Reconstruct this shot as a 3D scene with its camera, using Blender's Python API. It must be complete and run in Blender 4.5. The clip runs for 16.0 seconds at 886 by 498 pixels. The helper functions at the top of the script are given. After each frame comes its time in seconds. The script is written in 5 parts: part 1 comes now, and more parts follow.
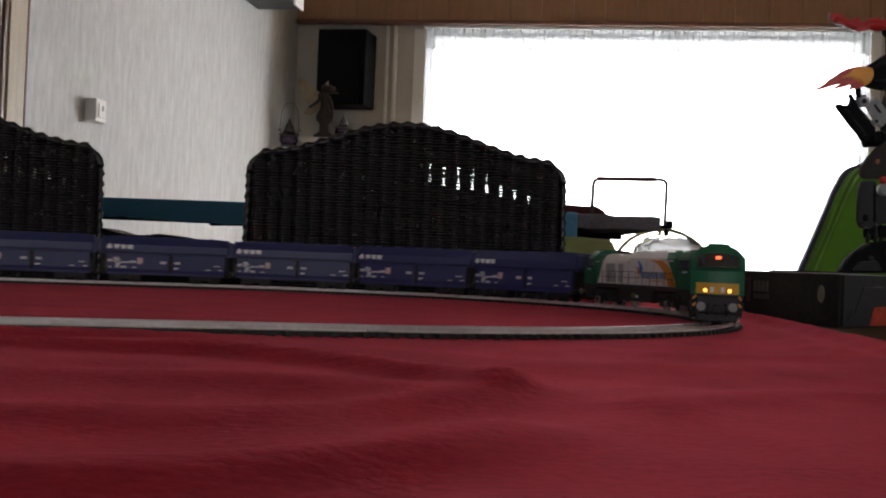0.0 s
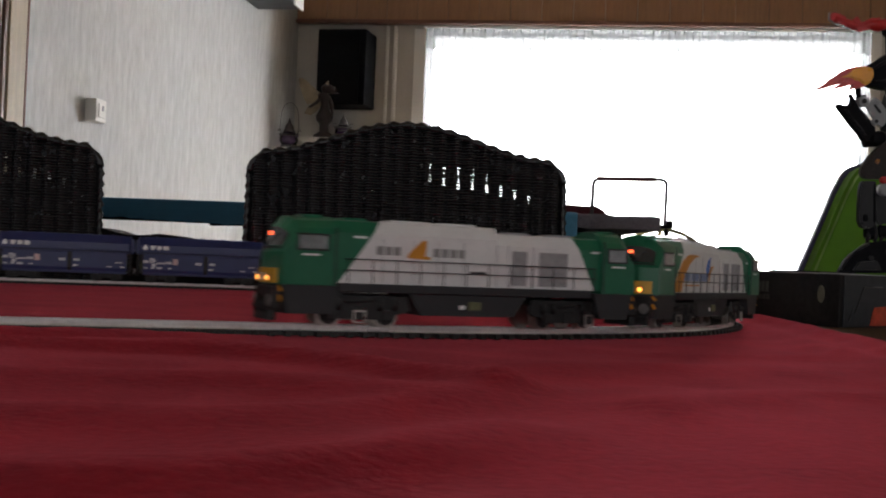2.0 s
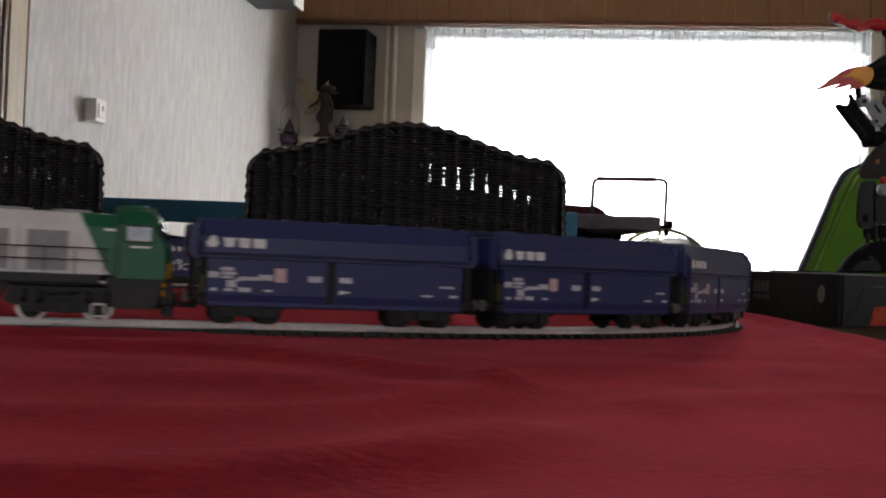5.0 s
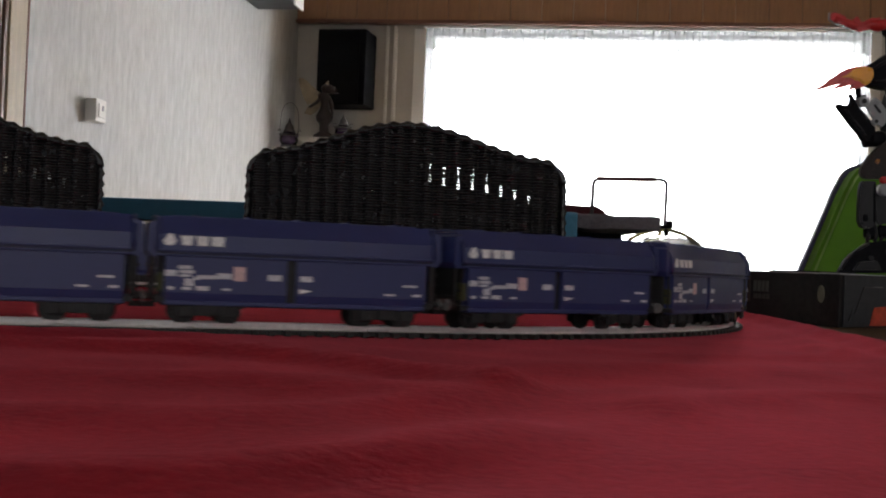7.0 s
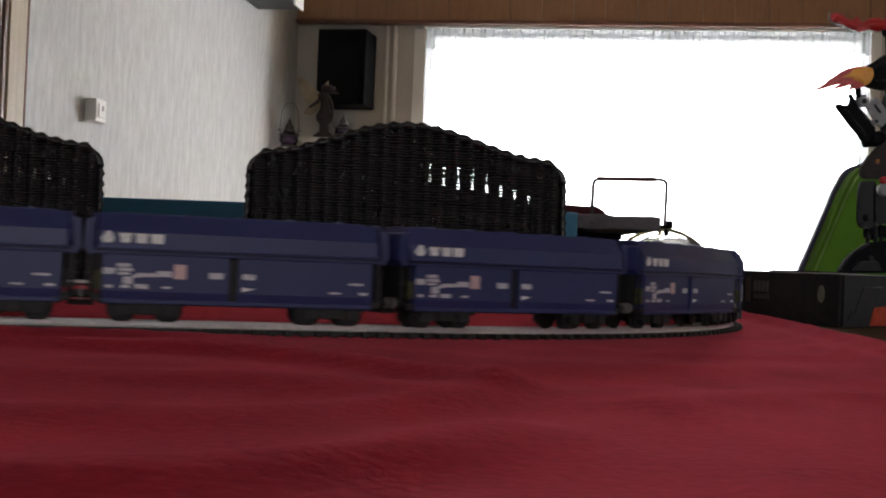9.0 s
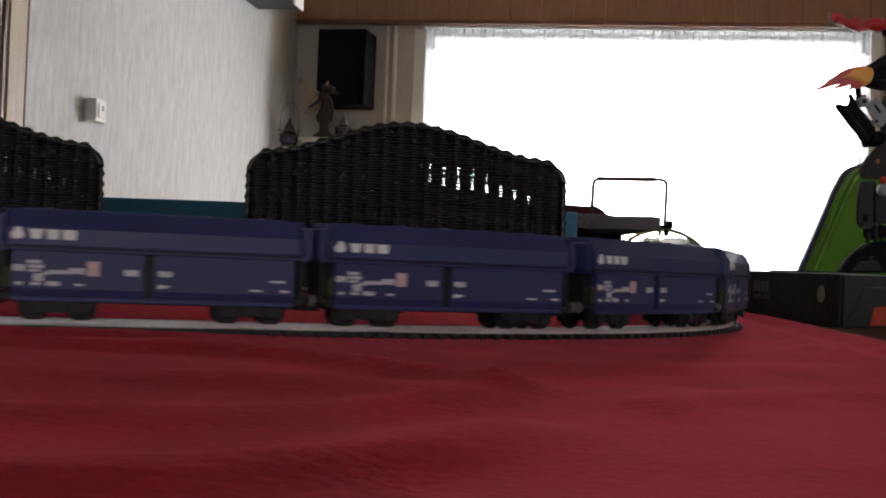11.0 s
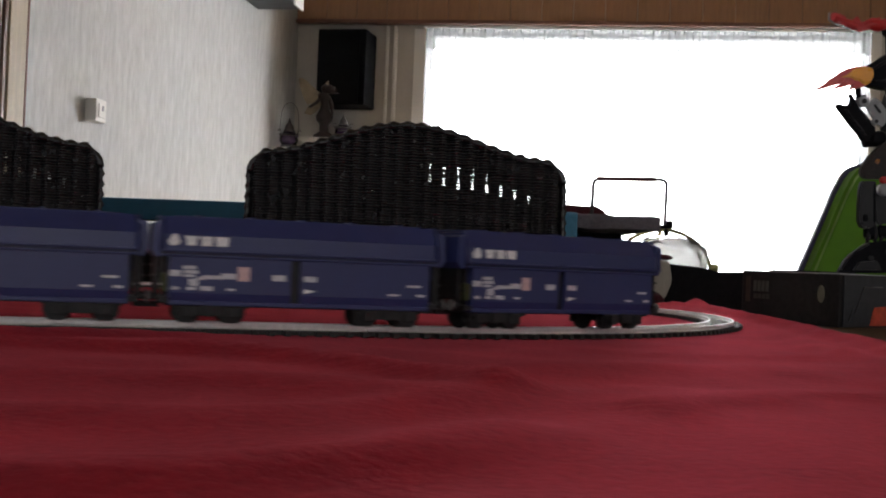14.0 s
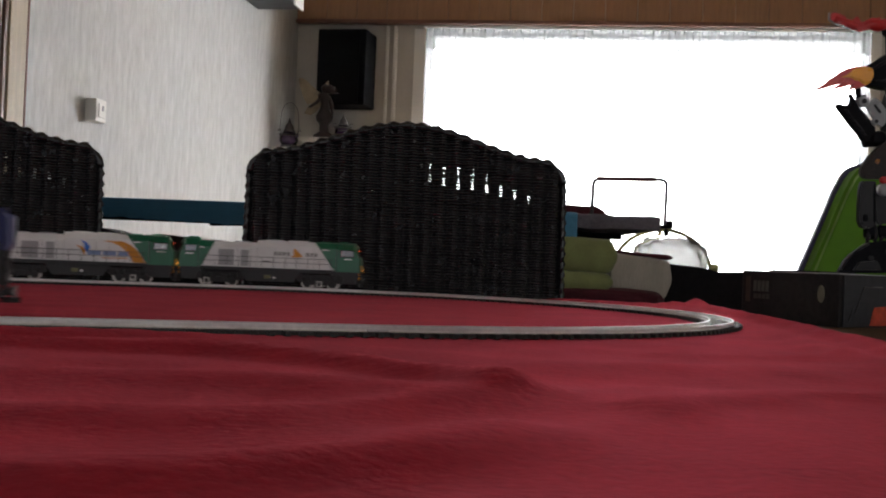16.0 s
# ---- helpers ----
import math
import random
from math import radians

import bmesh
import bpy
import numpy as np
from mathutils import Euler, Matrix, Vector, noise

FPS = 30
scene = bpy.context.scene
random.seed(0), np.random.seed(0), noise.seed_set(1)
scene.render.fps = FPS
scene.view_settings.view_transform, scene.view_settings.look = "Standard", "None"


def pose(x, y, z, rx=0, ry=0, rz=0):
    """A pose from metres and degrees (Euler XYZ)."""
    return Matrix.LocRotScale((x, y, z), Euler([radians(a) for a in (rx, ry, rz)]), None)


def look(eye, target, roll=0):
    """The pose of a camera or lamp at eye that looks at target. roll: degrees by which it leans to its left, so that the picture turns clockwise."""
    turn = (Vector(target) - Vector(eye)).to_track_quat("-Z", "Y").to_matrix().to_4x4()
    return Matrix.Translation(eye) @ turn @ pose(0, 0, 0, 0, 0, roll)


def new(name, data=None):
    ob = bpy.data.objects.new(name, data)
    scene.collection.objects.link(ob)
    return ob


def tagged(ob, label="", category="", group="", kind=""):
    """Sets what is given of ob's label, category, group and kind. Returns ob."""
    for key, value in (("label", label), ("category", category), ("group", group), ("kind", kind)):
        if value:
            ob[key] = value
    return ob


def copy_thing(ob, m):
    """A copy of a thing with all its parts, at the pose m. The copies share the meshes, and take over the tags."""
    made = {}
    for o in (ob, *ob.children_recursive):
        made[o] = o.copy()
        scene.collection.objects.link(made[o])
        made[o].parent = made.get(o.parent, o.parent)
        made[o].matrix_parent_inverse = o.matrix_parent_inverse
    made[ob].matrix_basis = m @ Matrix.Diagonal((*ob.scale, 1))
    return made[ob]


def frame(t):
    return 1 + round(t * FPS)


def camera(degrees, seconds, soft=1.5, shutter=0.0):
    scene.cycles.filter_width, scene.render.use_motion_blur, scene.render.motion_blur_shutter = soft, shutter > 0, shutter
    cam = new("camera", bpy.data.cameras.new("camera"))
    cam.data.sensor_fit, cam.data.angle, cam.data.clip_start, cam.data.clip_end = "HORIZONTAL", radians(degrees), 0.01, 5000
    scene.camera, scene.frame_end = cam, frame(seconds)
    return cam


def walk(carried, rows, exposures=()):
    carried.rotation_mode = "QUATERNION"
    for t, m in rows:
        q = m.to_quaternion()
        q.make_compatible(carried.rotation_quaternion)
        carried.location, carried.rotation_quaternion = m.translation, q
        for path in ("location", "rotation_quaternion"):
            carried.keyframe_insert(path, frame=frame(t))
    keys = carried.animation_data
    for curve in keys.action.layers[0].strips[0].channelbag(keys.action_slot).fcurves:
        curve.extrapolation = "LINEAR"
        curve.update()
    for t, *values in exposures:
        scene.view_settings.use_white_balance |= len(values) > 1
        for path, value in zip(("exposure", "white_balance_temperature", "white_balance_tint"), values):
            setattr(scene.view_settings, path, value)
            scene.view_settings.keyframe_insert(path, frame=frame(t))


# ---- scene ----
cam = camera(43.39, 16.0, soft=2.0, shutter=0.5)
EYE = (0.0, 0.0, 0.7861)
AIM = (0.0, 10.0, 0.7861 + 10 * math.tan(radians(0.8707)))
walk(cam, [(0.0, look(EYE, AIM, 2.3126)), (16.0, look(EYE, AIM, 2.3126))], [(0.0, -0.09), (2.0, -0.06), (4.0, -0.05), (7.0, 0.03), (16.0, 0.06)])

# ---- light ----
world = bpy.data.worlds.new("sky")
scene.world = world
world.use_nodes = True
wn = world.node_tree
sky = wn.nodes.new("ShaderNodeTexSky")
sky.sky_type = "NISHITA"
sky.sun_disc = False
sky.sun_elevation, sky.sun_rotation = radians(40), radians(20)
wn.links.new(sky.outputs[0], wn.nodes["Background"].inputs[0])
wn.nodes["Background"].inputs[1].default_value = 0.12
SKY_GLOW = 14.5
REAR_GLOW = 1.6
SIDE_GLOW = 0.5

# ---- materials ----
MATS = {}


def mat(name, col, rough=0.6, metal=0.0, var=0.15, scale=20.0, stretch=(1, 1, 1), bump=0.15, fine=8.0, coat=0.0, sheen=0.0, spec=0.5, glow=0.0, dist=0.002):
    """A surface with colour variation at two scales and fine relief."""
    if name in MATS:
        return MATS[name]
    m = bpy.data.materials.new(name)
    m.use_nodes = True
    nt = m.node_tree
    n, l = nt.nodes, nt.links
    b = n["Principled BSDF"]
    tc, mp = n.new("ShaderNodeTexCoord"), n.new("ShaderNodeMapping")
    mp.inputs["Scale"].default_value = stretch
    l.new(tc.outputs["Object"], mp.inputs["Vector"])
    na, nb = n.new("ShaderNodeTexNoise"), n.new("ShaderNodeTexNoise")
    for q, s in ((na, scale), (nb, scale * fine)):
        q.inputs["Scale"].default_value = s
        q.inputs["Detail"].default_value = 4
        l.new(mp.outputs[0], q.inputs["Vector"])
    mix = n.new("ShaderNodeMath")
    mix.operation = "MULTIPLY_ADD"
    mix.inputs[1].default_value = 0.4
    l.new(nb.outputs[0], mix.inputs[0])
    sc = n.new("ShaderNodeMath")
    sc.operation = "MULTIPLY"
    sc.inputs[1].default_value = 0.6
    l.new(na.outputs[0], sc.inputs[0])
    l.new(sc.outputs[0], mix.inputs[2])
    ramp = n.new("ShaderNodeValToRGB")
    ramp.color_ramp.elements[0].position, ramp.color_ramp.elements[1].position = 0.32, 0.68
    ramp.color_ramp.elements[0].color = (*[max(0, c * (1 - var)) for c in col], 1)
    ramp.color_ramp.elements[1].color = (*[min(1, c * (1 + var)) for c in col], 1)
    l.new(mix.outputs[0], ramp.inputs[0])
    l.new(ramp.outputs[0], b.inputs["Base Color"])
    rr = n.new("ShaderNodeMapRange")
    rr.inputs["To Min"].default_value, rr.inputs["To Max"].default_value = max(0.02, rough - 0.1), min(1, rough + 0.1)
    l.new(na.outputs[0], rr.inputs[0])
    l.new(rr.outputs[0], b.inputs["Roughness"])
    b.inputs["Metallic"].default_value = metal
    b.inputs["Coat Weight"].default_value = coat
    b.inputs["Sheen Weight"].default_value = sheen
    b.inputs["Specular IOR Level"].default_value = spec
    if bump:
        bp = n.new("ShaderNodeBump")
        bp.inputs["Strength"].default_value = bump
        bp.inputs["Distance"].default_value = dist
        l.new(nb.outputs[0], bp.inputs["Height"])
        l.new(bp.outputs[0], b.inputs["Normal"])
    if glow:
        b.inputs["Emission Color"].default_value = (*col, 1)
        b.inputs["Emission Strength"].default_value = glow
    MATS[name] = m
    return m


def glow_mat(name, col, strength):
    m = bpy.data.materials.new(name)
    m.use_nodes = True
    nt = m.node_tree
    nt.nodes.remove(nt.nodes["Principled BSDF"])
    e = nt.nodes.new("ShaderNodeEmission")
    e.inputs[0].default_value, e.inputs[1].default_value = (*col, 1), strength
    nt.links.new(e.outputs[0], nt.nodes["Material Output"].inputs[0])
    return m


def sheer_mat(name, col, clear):
    """Thin net: part see-through, part lit from behind."""
    m = bpy.data.materials.new(name)
    m.use_nodes = True
    nt = m.node_tree
    nt.nodes.remove(nt.nodes["Principled BSDF"])
    a, b, c, d = (nt.nodes.new("ShaderNode" + k) for k in ("BsdfTransparent", "BsdfTranslucent", "BsdfDiffuse", "MixShader"))
    e = nt.nodes.new("ShaderNodeMixShader")
    b.inputs[0].default_value = c.inputs[0].default_value = (*col, 1)
    d.inputs[0].default_value, e.inputs[0].default_value = 0.4, clear
    nt.links.new(b.outputs[0], d.inputs[1])
    nt.links.new(c.outputs[0], d.inputs[2])
    nt.links.new(d.outputs[0], e.inputs[1])
    nt.links.new(a.outputs[0], e.inputs[2])
    nt.links.new(e.outputs[0], nt.nodes["Material Output"].inputs[0])
    return m


def glass_mat(name, col=(1, 1, 1), rough=0.0, alpha=1.0):
    m = bpy.data.materials.new(name)
    m.use_nodes = True
    b = m.node_tree.nodes["Principled BSDF"]
    b.inputs["Base Color"].default_value = (*col, 1)
    b.inputs["Transmission Weight"].default_value = alpha
    b.inputs["Roughness"].default_value = rough
    b.inputs["IOR"].default_value = 1.45
    return m


WALLPAPER = mat("wallpaper", (0.535, 0.53, 0.52), 0.8, var=0.18, scale=34, stretch=(1, 1, 0.2), bump=0.4, fine=3.2, dist=0.004)
PLASTER = mat("wall_paint", (0.50, 0.47, 0.42), 0.85, var=0.06, scale=6, bump=0.1)
# unseen ceiling: a brown tone put in so less light reaches the cloth
CEILING = mat("ceiling_brown", (0.36, 0.26, 0.17), 0.7, var=0.15, scale=6, stretch=(6, 0.5, 1))
FLOORWOOD = mat("floor_wood", (0.16, 0.09, 0.05), 0.45, var=0.3, scale=4, stretch=(1, 8, 1))
PANEL = mat("panel_wood", (0.30, 0.155, 0.075), 0.5, var=0.18, scale=10, stretch=(6, 6, 0.5), bump=0.1)
DOORWOOD = mat("door_wood", (0.42, 0.32, 0.19), 0.55, var=0.16, scale=12, stretch=(5, 5, 0.5), bump=0.1)
DARKTRIM = mat("dark_trim", (0.16, 0.07, 0.045), 0.5, var=0.2, scale=20, stretch=(4, 4, 0.5))
WHITEPAINT = mat("white_paint", (0.74, 0.72, 0.68), 0.45, var=0.04, scale=8)
CLOTH = mat("red_fleece", (0.235, 0.0060, 0.0125), 0.80, var=0.42, scale=20, bump=0.45, fine=16, sheen=0.26, spec=0.0, dist=0.0012)
fleece = CLOTH.node_tree
fleece_body = fleece.nodes["Principled BSDF"]
fleece_body.inputs["Sheen Tint"].default_value = (1.0, 0.21, 0.27, 1)
fleece_body.inputs["Sheen Roughness"].default_value = 0.4
# the lie of the red fibres gives a soft, tinted lustre
lustre, blend = fleece.nodes.new("ShaderNodeBsdfAnisotropic"), fleece.nodes.new("ShaderNodeMixShader")
lustre.inputs["Color"].default_value = (0.85, 0.14, 0.20, 1)
lustre.inputs["Roughness"].default_value = 0.62
blend.inputs[0].default_value = 0.16
fleece.links.new(fleece_body.outputs[0], blend.inputs[1])
fleece.links.new(lustre.outputs[0], blend.inputs[2])
fleece.links.new(blend.outputs[0], fleece.nodes["Material Output"].inputs[0])
TABLEWOOD = mat("table_wood", (0.11, 0.075, 0.05), 0.75, var=0.25, scale=8, stretch=(1, 7, 1), spec=0.06)
WICKER = mat("black_wicker", (0.010, 0.0095, 0.012), 0.24, var=0.25, scale=60, bump=0.15, dist=0.0004, spec=0.6)
BLACKPLASTIC = mat("black_plastic", (0.004, 0.004, 0.005), 0.6, var=0.3, scale=40, bump=0.05, spec=0.06)
CABINETBLACK = mat("speaker_black", (0.003, 0.003, 0.004), 0.7, var=0.3, scale=30, bump=0.1, spec=0.05)
WIRE = mat("grey_wire", (0.16, 0.15, 0.16), 0.45, 0.4, var=0.15, scale=80, bump=0.03)
STEEL = mat("steel", (0.55, 0.55, 0.56), 0.32, 1.0, var=0.1, scale=80, bump=0.03)
RAIL = mat("nickel_rail", (0.78, 0.77, 0.76), 0.36, 0.72, var=0.15, scale=60, bump=0.04)
SLEEPER = mat("sleeper_plastic", (0.018, 0.015, 0.014), 0.55, var=0.4, scale=200, bump=0.1)
WAGONBLUE = mat("wagon_blue", (0.0270, 0.0350, 0.1250), 0.42, var=0.12, scale=60, bump=0.06, fine=12, dist=0.0003, spec=0.5)
WAGONDARK = mat("wagon_dark_blue", (0.009, 0.012, 0.055), 0.5, var=0.2, scale=80, bump=0.05, dist=0.0003)
UNDER = mat("underframe_black", (0.010, 0.010, 0.011), 0.6, var=0.4, scale=200, bump=0.15, dist=0.0003)
UNDERGREY = mat("frame_grey", (0.022, 0.023, 0.026), 0.6, var=0.2, scale=150, bump=0.08, dist=0.0003)
DECAL = mat("decal_white", (0.80, 0.80, 0.82), 0.5, var=0.25, scale=700, bump=0)
DECALDIM = mat("decal_grey", (0.58, 0.58, 0.63), 0.5, var=0.4, scale=900, bump=0)
DECALRED = mat("decal_red", (0.66, 0.46, 0.47), 0.5, var=0.2, scale=500, bump=0)
GREEN = mat("loco_green", (0.008, 0.125, 0.062), 0.35, var=0.1, scale=60, bump=0.03, dist=0.0003)
LOCOWHITE = mat("loco_grey_white", (0.74, 0.73, 0.73), 0.42, var=0.06, scale=80, bump=0.04, dist=0.0003)
GRILLE = mat("loco_grille", (0.36, 0.35, 0.36), 0.55, var=0.15, scale=300, bump=0.2, dist=0.0003)
YELLOW = mat("loco_yellow", (0.60, 0.34, 0.03), 0.45, var=0.12, scale=150, bump=0)
ORANGE = mat("loco_orange", (0.62, 0.25, 0.015), 0.45, var=0.08, scale=150, bump=0)
LOGOBLUE = mat("loco_blue", (0.03, 0.16, 0.60), 0.45, var=0.08, scale=150, bump=0)
LOGOPALE = mat("loco_pale_blue", (0.22, 0.30, 0.52), 0.45, var=0.1, scale=400, bump=0)
LOGOGREY = mat("loco_letter_grey", (0.27, 0.26, 0.26), 0.5, var=0.15, scale=400, bump=0)
WHEELSTEEL = mat("wheel_steel", (0.50, 0.48, 0.45), 0.3, 1.0, var=0.1, scale=200, bump=0)
GLASSDARK = mat("cab_glass", (0.02, 0.025, 0.03), 0.06, var=0.1, scale=20, bump=0, coat=1.0)
# pale metal in place of glass, so the panes carry a bright reflection
SIDEPANE = mat("side_window_silver", (0.32, 0.34, 0.37), 0.10, 0.75, var=0.3, scale=90, bump=0)
LAMPON = mat("headlight_lit", (1.0, 0.36, 0.06), 0.3, var=0.02, bump=0, glow=3.4)
LAMPRED = mat("top_light_lit", (1.0, 0.10, 0.03), 0.3, var=0.02, bump=0, glow=4.0)
TEAL = mat("teal_cover", (0.012, 0.085, 0.15), 0.7, var=0.12, scale=18, bump=0.2)
GREYCOVER = mat("grey_cloth", (0.14, 0.125, 0.145), 0.85, var=0.35, scale=28, bump=0.4)
LEATHER = mat("dark_leather", (0.012, 0.010, 0.012), 0.75, var=0.3, scale=14, bump=0.3, spec=0.18)
TOWELGREEN = mat("green_towel", (0.26, 0.285, 0.11), 0.95, var=0.2, scale=25, bump=0.6, sheen=0.3, fine=20)
CREAM = mat("cream_cloth", (0.42, 0.38, 0.32), 0.95, var=0.12, scale=14, stretch=(3, 3, 0.6), bump=0.5, sheen=0.2)
MAROON = mat("maroon_cloth", (0.075, 0.010, 0.018), 0.9, var=0.25, scale=25, bump=0.5)
SKYBLUE = mat("blue_cloth", (0.08, 0.26, 0.42), 0.8, var=0.15, scale=25, bump=0.4)
BRASS = mat("pale_brass", (0.42, 0.36, 0.16), 0.35, 0.8, var=0.1, scale=40, bump=0)
CHAIRGREEN = mat("green_upholstery", (0.10, 0.25, 0.012), 0.8, var=0.12, scale=30, bump=0.3, fine=20)
NAVY = mat("navy_shell", (0.02, 0.018, 0.06), 0.4, var=0.1, scale=20, bump=0)
BOXDARK = mat("printed_card_dark", (0.020, 0.018, 0.018), 0.35, var=0.4, scale=25, bump=0.03, spec=0.18)
BOXLIT = mat("printed_card_lit", (0.040, 0.041, 0.046), 0.35, var=0.25, scale=18, bump=0.03, spec=0.18)
BOXTOP = mat("card_top_lit", (0.35, 0.35, 0.36), 0.5, var=0.15, scale=30, bump=0.05)
TOYBLACK = mat("toy_black", (0.007, 0.007, 0.009), 0.5, var=0.3, scale=60, bump=0.02, spec=0.06)
TOYGREY = mat("toy_grey", (0.020, 0.019, 0.021), 0.3, var=0.15, scale=60, bump=0.02, spec=0.18)
TOYLIGHT = mat("toy_light_grey", (0.24, 0.24, 0.25), 0.3, var=0.1, scale=60, bump=0.02)
TOYRED = mat("toy_red", (0.50, 0.010, 0.012), 0.4, var=0.2, scale=60, bump=0.02)
TOYFLAME = mat("toy_orange", (0.92, 0.36, 0.008), 0.3, var=0.12, scale=60, bump=0.02)
TOYCRIM = mat("toy_crimson", (0.66, 0.05, 0.04), 0.3, var=0.25, scale=60, bump=0.02)
BRONZE = mat("bronze_resin", (0.024, 0.011, 0.008), 0.5, 0.1, var=0.4, scale=25, bump=0.3)
WING = mat("wing_resin", (0.26, 0.20, 0.13), 0.5, var=0.3, scale=30, bump=0.3)
PEWTER = mat("pewter", (0.07, 0.06, 0.06), 0.35, 0.5, var=0.3, scale=40, bump=0.2)
LANTGLASS = mat("violet_glass", (0.035, 0.015, 0.045), 0.12, var=0.3, scale=30, bump=0, coat=0.5)
CREAMWOOD = mat("cream_cabinet", (0.48, 0.45, 0.39), 0.5, var=0.06, scale=8)
SHELFGREY = mat("shelf_dark_grey", (0.035, 0.035, 0.04), 0.5, var=0.15, scale=10)


# ---- mesh helpers ----
def box(bm, cx, cy, cz, sx, sy, sz, bevel=0.0, turn=None):
    r = bmesh.ops.create_cube(bm, size=1.0)
    m = Matrix.Translation((cx, cy, cz)) @ (turn or Matrix()) @ Matrix.Diagonal((sx, sy, sz, 1))
    bmesh.ops.transform(bm, matrix=m, verts=r["verts"])
    if bevel:
        es = list({e for v in r["verts"] for e in v.link_edges})
        bmesh.ops.bevel(bm, geom=es, offset=bevel, segments=2, affect="EDGES", profile=0.5)
    return bm


def prism(bm, pts, to3, a, b):
    """A polygon pts (two numbers a point) drawn out from a to b; to3(p, q, h) gives the place."""
    lo = [bm.verts.new(to3(p, q, a)) for p, q in pts]
    hi = [bm.verts.new(to3(p, q, b)) for p, q in pts]
    k = len(pts)
    bm.faces.new(lo)
    bm.faces.new(hi[::-1])
    for i in range(k):
        bm.faces.new((lo[i], hi[i], hi[(i + 1) % k], lo[(i + 1) % k]))
    bmesh.ops.recalc_face_normals(bm, faces=bm.faces)
    return bm


def tube(bm, pts, r, seg=8, closed=False, smooth=True):
    """A round bar along pts; r may be one radius or one a point."""
    pts = [Vector(p) for p in pts]
    k = len(pts)
    rs = r if isinstance(r, (list, tuple)) else [r] * k
    rings = []
    side = None
    for i, p in enumerate(pts):
        a = pts[(i - 1) % k] if closed or i else p
        b = pts[(i + 1) % k] if closed or i < k - 1 else p
        d = (b - a).normalized()
        if side is None:
            side = d.orthogonal().normalized()
        side = (side - d * side.dot(d)).normalized()
        up = d.cross(side)
        rings.append([bm.verts.new(p + (side * math.cos(t) + up * math.sin(t)) * rs[i]) for t in (2 * math.pi * j / seg for j in range(seg))])
    for i in range(k if closed else k - 1):
        A, B = rings[i], rings[(i + 1) % k]
        for j in range(seg):
            f = bm.faces.new((A[j], A[(j + 1) % seg], B[(j + 1) % seg], B[j]))
            f.smooth = smooth
    if not closed:
        bm.faces.new(rings[0][::-1])
        bm.faces.new(rings[-1])
    return bm


def lathe(bm, prof, seg=16, at=(0, 0, 0)):
    """A turned form: prof is a list of (radius, height)."""
    rings = [[bm.verts.new((at[0] + r * math.cos(2 * math.pi * j / seg), at[1] + r * math.sin(2 * math.pi * j / seg), at[2] + z)) for j in range(seg)] for r, z in prof]
    for A, B in zip(rings, rings[1:]):
        for j in range(seg):
            f = bm.faces.new((A[j], A[(j + 1) % seg], B[(j + 1) % seg], B[j]))
            f.smooth = True
    bm.faces.new(rings[0][::-1])
    bm.faces.new(rings[-1])
    return bm


def blob(bm, c, s, lump=0.15, seed=0, sub=3, turn=None, scale=3.0):
    """A soft, uneven lump, for cushions and folded cloth."""
    r = bmesh.ops.create_icosphere(bm, subdivisions=sub, radius=1.0)
    for v in r["verts"]:
        w = v.co.copy()
        w = Vector([math.copysign(abs(q) ** 0.55, q) for q in w])
        w *= 1 + lump * noise.noise(v.co * scale + Vector((seed, 0, 0)))
        v.co = (turn or Matrix()) @ Vector((w.x * s[0] * 0.8, w.y * s[1] * 0.8, w.z * s[2] * 0.8)) + Vector(c)
        for f in v.link_faces:
            f.smooth = True
    return bm


def mesh_of(name, bm, m):
    me = bpy.data.meshes.new(name)
    bm.to_mesh(me)
    bm.free()
    for q in (m if isinstance(m, (list, tuple)) else [m]):
        me.materials.append(q)
    return me


def part(name, bm, m, parent=None, label=""):
    ob = new(name, mesh_of(name, bm, m))
    if parent:
        ob.parent = parent
    return tagged(ob, label)


def thing(name, m, label, category, group="", kind=""):
    ob = new(name)
    ob.empty_display_size = 0.05
    ob.matrix_basis = m
    return tagged(ob, label, category, group, kind)


def one(name, pieces, label, category, m=None, kind="", group=""):
    """One mesh out of several (bmesh, material) pieces."""
    me = bpy.data.meshes.new(name)
    full = bmesh.new()
    for i, (b, q) in enumerate(pieces):
        for f in b.faces:
            f.material_index = i
        tmp = bpy.data.meshes.new("piece")
        b.to_mesh(tmp)
        b.free()
        full.from_mesh(tmp)
        bpy.data.meshes.remove(tmp)
        me.materials.append(q)
    full.to_mesh(me)
    full.free()
    ob = new(name, me)
    if m:
        ob.matrix_basis = m
    return tagged(ob, label, category, group, kind)


def B():
    return bmesh.new()


# ---- the room ----
ROOM = pose(-0.915, 6.623, 0, 0, 0, -8.078)   # x along the window wall, y away from the camera
RW, RD, RH = 4.7, 9.0, 2.62
WL, WR, WB, WT = 0.782, 3.272, 0.62, 2.17      # the window's opening


def room_part(name, bm, m, label, category, kind="structure"):
    ob = part(name, bm, m)
    ob.matrix_basis = ROOM
    return tagged(ob, label, category, "", kind)


